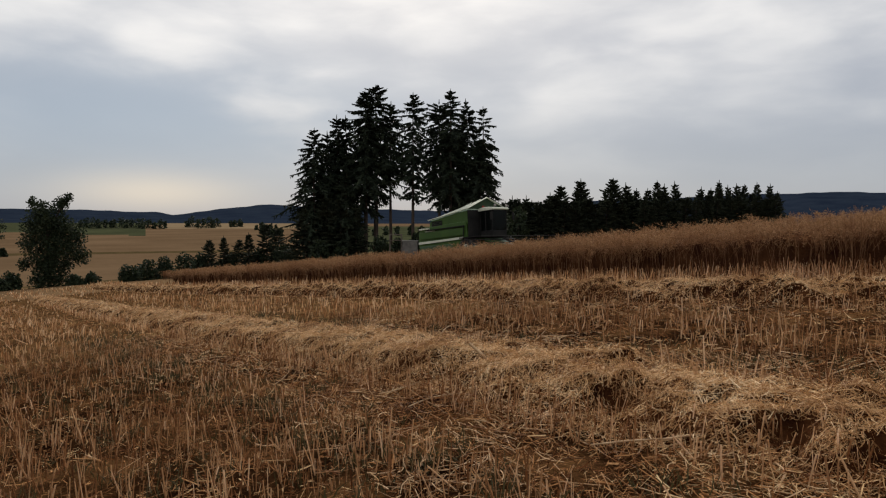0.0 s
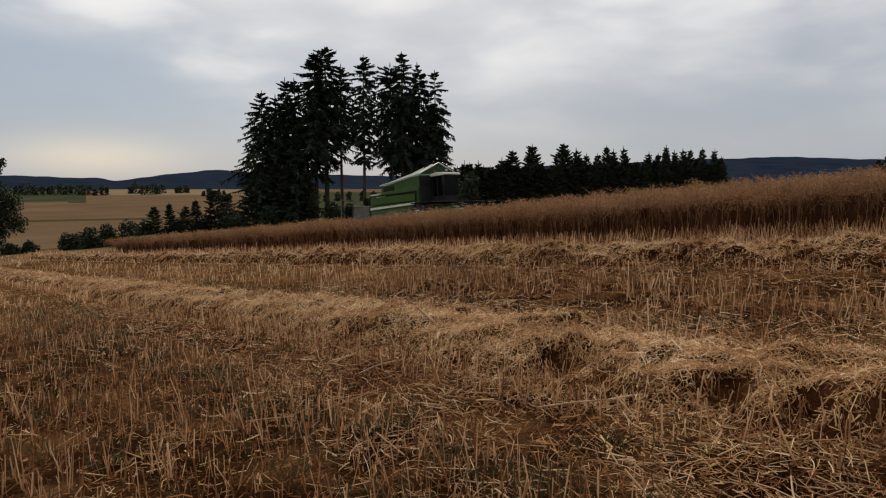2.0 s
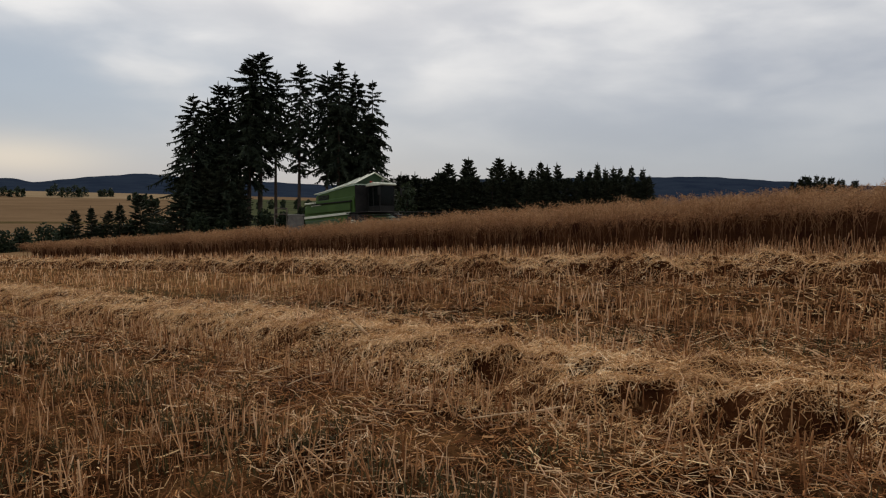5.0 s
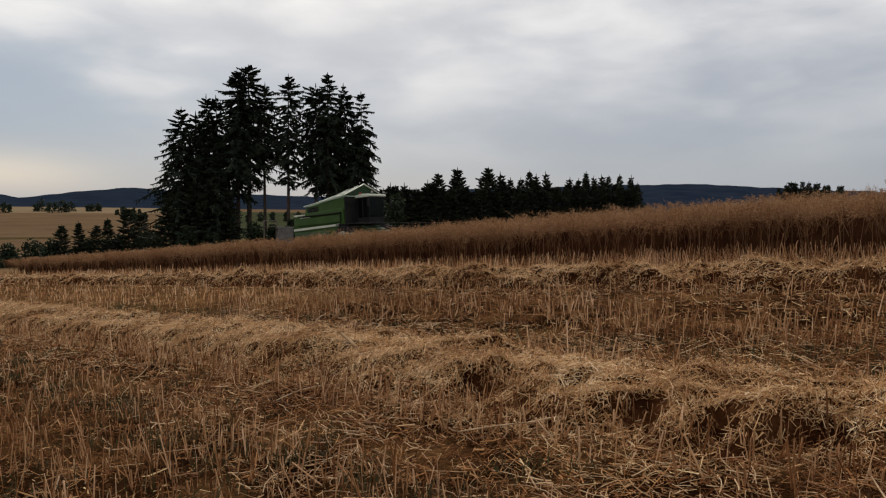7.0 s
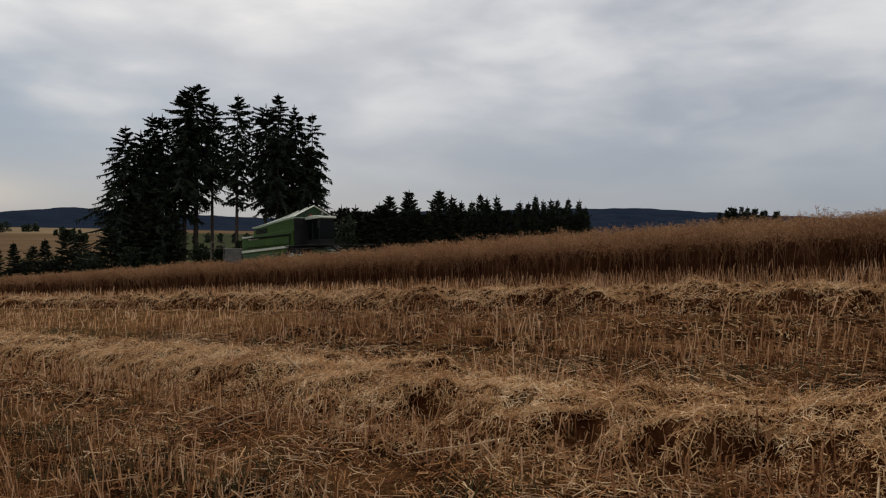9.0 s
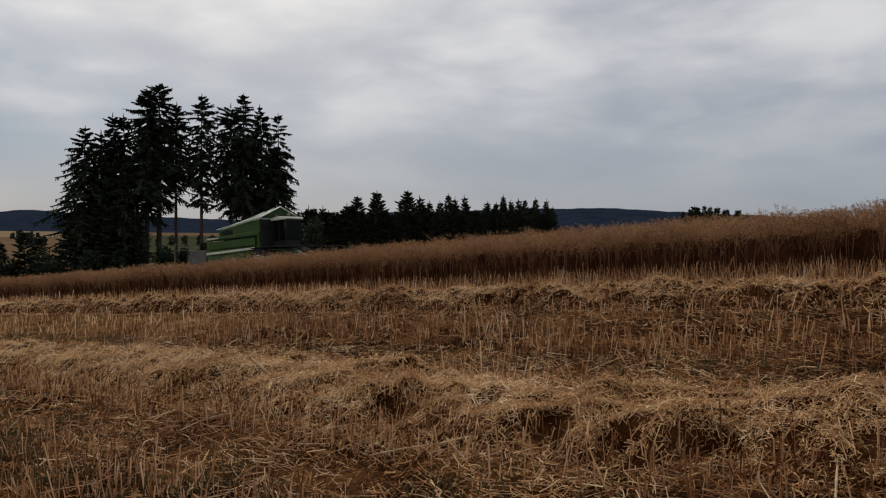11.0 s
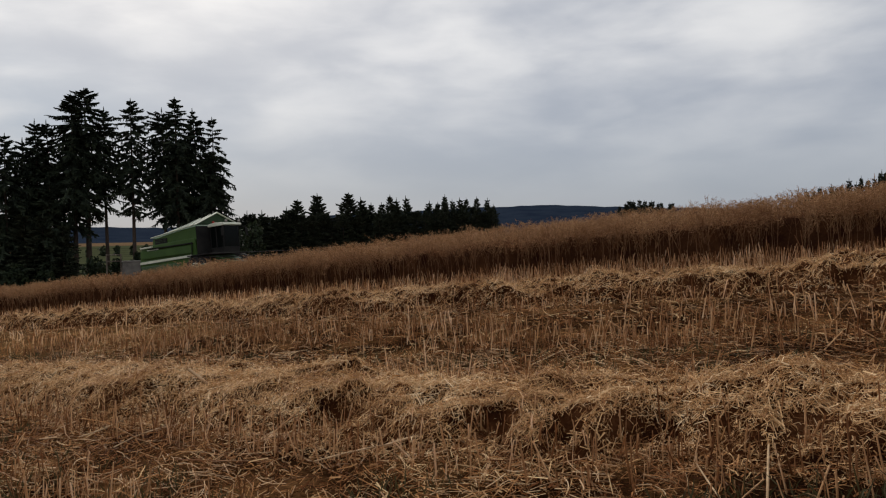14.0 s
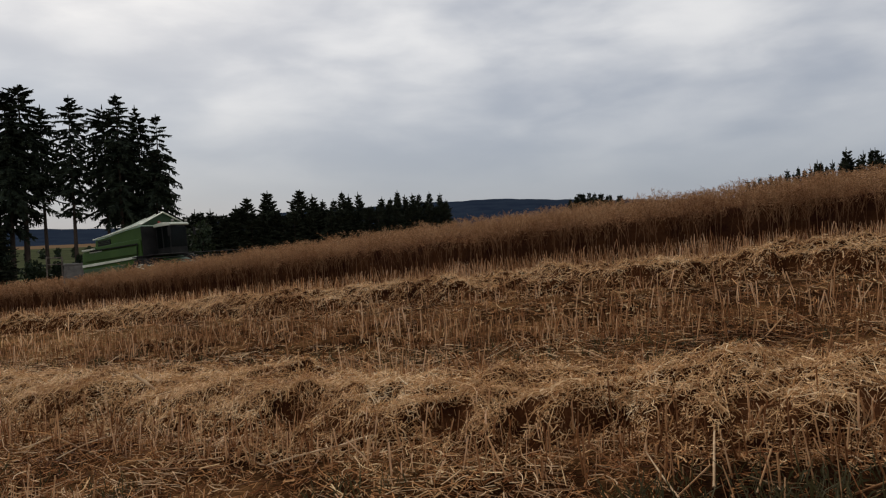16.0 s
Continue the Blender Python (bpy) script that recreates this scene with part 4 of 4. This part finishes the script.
def wheel(name, x, y, r, w, parent):
    tyre = part("tyre", drum(r, y - w / 2, y + w / 2, x, r, 36, bevel=w * 0.22), RUBBER, parent, "black lugged tyre")
    lugs = bmesh.new()
    for i in range(22):
        a = i * 2 * math.pi / 22
        for sgn in (-1, 1):
            m = Matrix.Translation((x, y, r)) @ Matrix.Rotation(a, 4, "Y") @ pose(0, sgn * w * 0.22, r, 0, 0, sgn * 35)
            bmesh.ops.create_cube(lugs, size=1.0, matrix=m @ Matrix.Diagonal((0.07, w * 0.5, 0.07, 1)))
    part("lugs", lugs, RUBBER, tyre)
    part("rim", drum(r * 0.58, y - w / 2 - 0.01, y + w / 2 + 0.01, x, r, 28, bevel=0.02), CREAM, tyre, "pale painted steel rim")
    part("hub", drum(r * 0.2, y - w / 2 - 0.07, y + w / 2 + 0.07, x, r, 16, bevel=0.02), STEEL, tyre)
    tyre.name = name
    return tyre


def combine(x, y, heading):
    """Local axes: x to the front, y to the machine's left, z up. Its right side faces the camera."""
    root = new("combine_harvester")
    W = 1.45
    body = part("body", prism([(-5.2, 1.25), (-5.35, 1.6), (-5.25, 2.35), (-5.0, 2.5), (-3.9, 2.52), (-3.7, 2.66), (0.55, 2.72), (0.6, 1.7), (-0.4, 1.15), (-3.4, 1.0)], -W, W, 0.05), GREEN, root)
    part("lower_panel", prism([(-5.1, 1.05), (-5.15, 1.5), (-0.3, 1.5), (-0.6, 1.05), (-3.4, 0.85)], -W - 0.05, W + 0.05, 0.03), GREEN_DARK, body)
    for sgn in (-1, 1):
        yy = sgn * (W + 0.06)
        part("stripe", prism([(-5.2, 1.62), (-5.2, 1.76), (0.42, 1.84), (0.46, 1.72)], yy - 0.02, yy + 0.02, 0.008), CREAM, body, "pale painted stripe")
        part("side_panel", prism([(-5.0, 1.92), (-4.95, 2.32), (0.46, 2.36), (0.46, 1.94)], yy - 0.05, yy - 0.02, 0.012), GREEN, body)
        part("panel_joint", block(-2.06, -2.02, yy - 0.022, yy - 0.012, 1.95, 2.32), GREEN_DARK, body)
        part("ledge", block(-4.95, -3.6, yy - 0.09, yy + 0.05, 2.50, 2.58, 0.012), CREAM, body, "pale painted rear ledge")
        part("ledge", block(-3.95, 0.5, yy - 0.10, yy + 0.05, 2.42, 2.48, 0.012), BLACK, body, "dark ledge above the side panel")
        part("handrail", block(-4.2, -2.9, yy - 0.02, yy + 0.06, 2.36, 2.40, 0.008), CREAM, body, "pale painted rail")
        part("side_grille", block(-3.3, -1.9, yy - sgn * 0.10 - 0.03, yy - sgn * 0.10 + 0.03, 2.62, 2.96, 0.015), BLACK, body, "dark engine grille")
    tank = part("grain_tank", prism([(-3.75, 2.6), (-3.65, 2.98), (0.1, 3.28), (0.60, 3.32), (0.62, 2.6)], -W + 0.06, W - 0.06, 0.03), GREEN, root)
    for i in range(3):
        part("grille_slat", block(-3.25, -1.95, -W - 0.01, -W + 0.015, 2.76 + i * 0.08, 2.77 + i * 0.08), GREEN_DARK, tank)
    # a tent over the tank, its ridge running lengthwise
    tent = {
        "tank_cover": ("pale sloping tank cover sheet", TARP, [((-3.75, -W, 3.04), (0.62, -W, 3.40), (0.62, 0.0, 4.06), (-2.3, 0.0, 3.52))]),
        "cover_back": ("", TARP, [((-3.75, W, 3.04), (-3.75, -W, 3.04), (-2.3, 0.0, 3.52))]),
        "cover_far_side": ("", TARP, [((0.62, W, 3.40), (-3.75, W, 3.04), (-2.3, 0.0, 3.52), (0.62, 0.0, 4.06))]),
        "cover_gable": ("dark green tank gable", GREEN_DARK, [((0.62, -W, 3.40), (0.62, W, 3.40), (0.62, 0.0, 4.06))]),
    }
    for name, (label, mat, faces) in tent.items():
        bm = bmesh.new()
        for f in faces:
            bm.faces.new([bm.verts.new(p) for p in f])
        bmesh.ops.solidify(bm, geom=list(bm.faces), thickness=0.03)
        part(name, bm, mat, tank, label)
    part("cover_edge", rod((0.66, -W, 3.42), (0.66, 0.0, 4.08), 0.035), CREAM, tank)
    part("cover_edge", rod((0.66, W, 3.42), (0.66, 0.0, 4.08), 0.035), CREAM, tank)
    part("cover_edge", rod((-3.75, -W - 0.02, 3.05), (0.62, -W - 0.02, 3.41), 0.03), CREAM, tank)
    for k in range(4):
        xx = -1.6 + k * 0.65
        g = (xx + 3.75) / 4.37
        part("cover_rib", rod((xx, -W, 3.06 + 0.36 * g), (xx, 0.0, 3.66 + 0.186 * (xx + 1.6) + 0.02), 0.018), CREAM, tank)
    # black sheet added over the tank's green front
    part("front_sheet", block(0.63, 0.65, -W + 0.04, W - 0.04, 1.75, 3.34), BLACK, tank, "black sheet over the tank front behind the cab")
    # the cab
    cab = part("cab", block(0.85, 2.35, -1.0, 0.5, 1.75, 2.15, 0.04), BLACK, root)
    part("cab_roof", prism([(0.75, 3.36), (0.78, 3.52), (1.5, 3.58), (2.5, 3.52), (2.62, 3.42), (2.55, 3.36)], -1.1, 0.6, 0.035), CREAM, cab, "pale cab roof")
    for sx_, sy_ in ((0.9, -0.97), (0.9, 0.47), (2.2, -0.97), (2.2, 0.47), (1.55, -0.98)):
        part("cab_post", rod((sx_ + (0.1 if sx_ > 2 else 0), sy_, 2.1), (sx_ + (0.2 if sx_ > 2 else 0), sy_, 3.4), 0.045), BLACK, cab)
    for sgn in (-1, 1):
        part("side_window", prism([(0.95, 2.16), (0.95, 3.36), (2.36, 3.36), (2.27, 2.16)], -0.25 + sgn * 0.71 - 0.008, -0.25 + sgn * 0.71 + 0.008), GLASS, cab)
    part("windscreen", prism([(2.30, 2.16), (2.40, 3.36), (2.42, 3.36), (2.32, 2.16)], -0.94, 0.44), GLASS, cab)
    part("rear_wall", block(0.86, 0.92, -0.94, 0.44, 2.15, 3.36), BLACK, cab)
    part("driver_seat", prism([(1.05, 2.15), (1.02, 2.95), (1.14, 2.95), (1.2, 2.5), (1.6, 2.48), (1.6, 2.15)], -0.5, 0.02, 0.04), BLACK, cab)
    part("steering_column", rod((1.95, -0.25, 2.15), (1.8, -0.25, 2.72), 0.04), BLACK, cab)
    for sgn in (-1, 1):
        part("mirror_arm", rod((2.45, -0.25 + sgn * 0.8, 3.35), (2.75, -0.25 + sgn * 1.15, 3.2), 0.018), BLACK, cab)
        part("mirror", block(2.72, 2.78, -0.25 + sgn * 1.15 - 0.11, -0.25 + sgn * 1.15 + 0.11, 2.75, 3.2, 0.02), BLACK, cab)
        part("work_light", block(2.55, 2.64, -0.25 + sgn * 0.6 - 0.1, -0.25 + sgn * 0.6 + 0.1, 3.56, 3.68, 0.02), STEEL, cab)
    part("beacon", drum(0.07, -0.8, -0.66, 1.0, 3.64, 12), RED, cab)
    # ladder and rails on the near side
    for zz in (0.7, 1.0, 1.3, 1.6):
        part("ladder_rung", rod((0.95, -1.75, zz), (1.45, -1.75, zz), 0.02), BLACK, root)
    for xx in (0.95, 1.45):
        part("ladder_rail", rod((xx, -1.75, 0.6), (xx, -1.6, 2.5), 0.02), BLACK, root)
    part("platform", block(0.6, 2.3, -1.7, -1.0, 1.74, 1.80, 0.01), BLACK, root)
    # unloading auger folded along the far side
    auger = part("unloading_auger", rod((0.3, 1.62, 3.1), (-5.6, 1.62, 2.85), 0.16, 16), GREEN, root)
    part("auger_spout", rod((-5.6, 1.62, 2.85), (-5.9, 1.62, 2.55), 0.17, 12), BLACK, auger)
    part("exhaust", rod((-3.9, 0.6, 2.6), (-3.9, 0.6, 3.35), 0.06, 10), STEEL, root)
    part("straw_hood", prism([(-5.2, 1.3), (-5.75, 0.9), (-5.7, 1.9), (-5.25, 2.2)], -1.2, 1.2, 0.03), GREEN_DARK, root)
    part("axle", rod((1.15, -1.3, 0.9), (1.15, 1.3, 0.9), 0.12), BLACK, root)
    part("axle", rod((-3.9, -1.2, 0.6), (-3.9, 1.2, 0.6), 0.09), BLACK, root)
    for sgn in (-1, 1):
        wheel("wheel", 1.15, sgn * 1.35, 0.88, 0.62, root)
        wheel("wheel", -3.9, sgn * 1.3, 0.58, 0.40, root)
    # feeder house, header table, auger and reel
    part("feeder_house", prism([(1.6, 1.7), (3.4, 0.95), (3.4, 0.35), (1.6, 0.95)], -0.65, 0.65, 0.03), GREEN_DARK, root)
    head = part("header", prism([(3.4, 0.25), (3.4, 1.15), (3.52, 1.15), (3.6, 0.35), (4.4, 0.22), (4.4, 0.16)], -3.55, 3.55, 0.01), GREEN_DARK, root)
    part("feed_auger", drum(0.22, -3.4, 3.4, 3.85, 0.58, 18), BLACK, head)
    for sgn in (-1, 1):
        part("divider", prism([(3.35, 0.2), (3.35, 1.2), (4.1, 1.0), (5.1, 0.2)], sgn * 3.6 - 0.05, sgn * 3.6 + 0.05, 0.02), GREEN_DARK, head)
        part("reel_arm", rod((3.5, sgn * 3.45, 1.15), (4.5, sgn * 3.45, 1.15), 0.04), GREEN_DARK, head)
    part("reel_tube", rod((4.5, -3.45, 1.15), (4.5, 3.45, 1.15), 0.06), BLACK, head)
    for k in range(6):
        a = k * math.pi / 3 + 0.3
        p = (4.5 + 0.5 * math.cos(a), 1.15 + 0.5 * math.sin(a))
        part("reel_bat", rod((p[0], -3.4, p[1]), (p[0], 3.4, p[1]), 0.025), BLACK, head)
    # the rear is short: a straw-walker machine of the small class
    for o in root.children_recursive:
        for v in o.data.vertices:
            if v.co.x < 0:
                v.co.x *= 0.74
            elif o.parent in (body, tank) or o in (body, tank):
                v.co.x *= 1.75
            elif o.parent is cab or o is cab:
                v.co.x = 1.22 + (v.co.x - 0.85) * 0.72
                v.co.y = -0.62 + (v.co.y + 1.0) * 0.70
                v.co.z = 1.75 + (v.co.z - 1.75) * 0.93
    z = float(height(x, y))
    nx, ny = x + heading[0], y + heading[1]
    pitch = math.degrees(math.atan2(float(height(nx, ny)) - z, 1.0))
    root.matrix_world = pose(x, y, z, 0, 0, math.degrees(math.atan2(heading[1], heading[0]))) @ pose(0, 0, 0, 0, -pitch, 0)
    return tagged(root, "green combine harvester with pale tank cover working beside the crop", "combine harvester")


combine(2.45 - 0.6 * 0.575, 38.5 + 0.6 * 0.818, (0.575, -0.818))


# ---- small things ----
def marker_block():
    """A concrete block with a wooden frame, under the spruces."""
    x, y = polar(-2.6, 82)
    root = new("concrete_block")
    root.location = (x, y, float(height(x, y)) - 0.05)
    part("block", block(-1.0, 1.0, -0.7, 0.7, 0.0, 2.3, 0.06, top=(-0.85, 0.9)), CONCRETE, root)
    part("cap", block(-0.95, 1.0, -0.75, 0.75, 2.3, 2.45, 0.03), CONCRETE, root)
    tagged(root, "weathered grey concrete block under the spruces", "block")
    rack = new("timber_frame")
    rack.location = (x - 1.7, y - 0.6, float(height(x - 1.7, y - 0.6)) - 0.05)
    for xx in (-0.7, 0.7):
        part("post", rod((xx, 0, 0), (xx, 0, 3.4), 0.07), OLD_WOOD, rack)
    for zz in (2.6, 3.3):
        part("rail", rod((-0.8, 0.08, zz), (0.8, 0.08, zz), 0.055), OLD_WOOD, rack)
    tagged(rack, "grey weathered timber frame beside the concrete block", "frame")


marker_block()


def loose_stalk(a, b, r, label):
    """A single thick rape stalk lying where it fell."""
    a, b = np.array(a), np.array(b)
    t = np.linspace(0, 1, 7)[:, None]
    pts = a + (b - a) * t + np.sin(t * 3.1) * rng.normal(0, 0.012, 3)
    v, q = strands(pts[None], r * np.array([[1.1, 1.0, 1.15, 0.95, 1.05, 0.9, 0.75]]), 6)
    ob = link_mesh("fallen_stalk", v, q, STALK, smooth=True)
    return tagged(ob, label, "stalk", "fallen stalks")


STALK = material("bleached_stalk", [(0.34, 0.20, 0.10), (0.66, 0.46, 0.27)], 8.0, 0.7, 0.3, 60.0)


def on_ground(x, y, up_):
    return (x, y, float(height(x, y)) + up_)


loose_stalk((0.2, 7.36, 0.29), (0.52, 7.1, 0.02), 0.016, "thick brown stalk sticking out of the straw windrow")
loose_stalk((3.83, 5.85, 0.25), (3.45, 5.45, 0.02), 0.014, "bleached stalk leaning out of the straw windrow")
loose_stalk(on_ground(1.50, 4.43, 0.06), on_ground(1.86, 4.38, 0.08), 0.009, "pale cut stalk lying flat on the stubble")
for i in range(26):
    s = rng.uniform(-2.0, 14.0)
    p = rng.choice((ROW_NEAR - 1.75, ROW_NEAR + 1.8)) + rng.normal(0, 0.35)
    x, y = to_xy(s, p)
    a = rng.uniform(0, 6.283)
    ln = rng.uniform(0.25, 0.6)
    loose_stalk(on_ground(x, y, 0.05), on_ground(x + math.cos(a) * ln, y + math.sin(a) * ln, 0.05 + rng.uniform(0, 0.14)), rng.uniform(0.004, 0.007), "pale broken stalk lying flat on the stubble")


def build_weeds():
    pieces = []
    for i in range(1100):
        s, p = rng.uniform(-2, 20), rng.choice((ROW_NEAR - 2.2, ROW_NEAR - 2.8, ROW_NEAR + 1.8)) + rng.normal(0, 0.35)
        if i % 3 == 1:
            s, p = rng.uniform(-1.0, 14.0), rng.uniform(-2.0, 2.6)
        if i % 2 == 0:
            s, p = rng.uniform(-6.0, 0.5), rng.uniform(1.2, 3.8)
        x, y = to_xy(s, p)
        n = 16
        o = np.stack((x + rng.normal(0, 0.07, n), y + rng.normal(0, 0.07, n), np.full(n, float(height(x, y)))), -1)
        d = unit(rng.normal(0, 0.5, (n, 3)) * (1, 1, 0) + (0, 0, 1)) * rng.uniform(0.06, 0.17, (n, 1))
        pieces.append(strands(np.stack((o, o + d * 0.6, o + d + rng.normal(0, 0.03, (n, 3))), 1), np.array((0.003, 0.0045, 0.001)), 2))
    v, q = merge(pieces)
    tagged(link_mesh("weeds", v, q, WEED), "thin green weeds sprouting in the wheel tracks", "weeds", kind="stuff")


build_weeds()
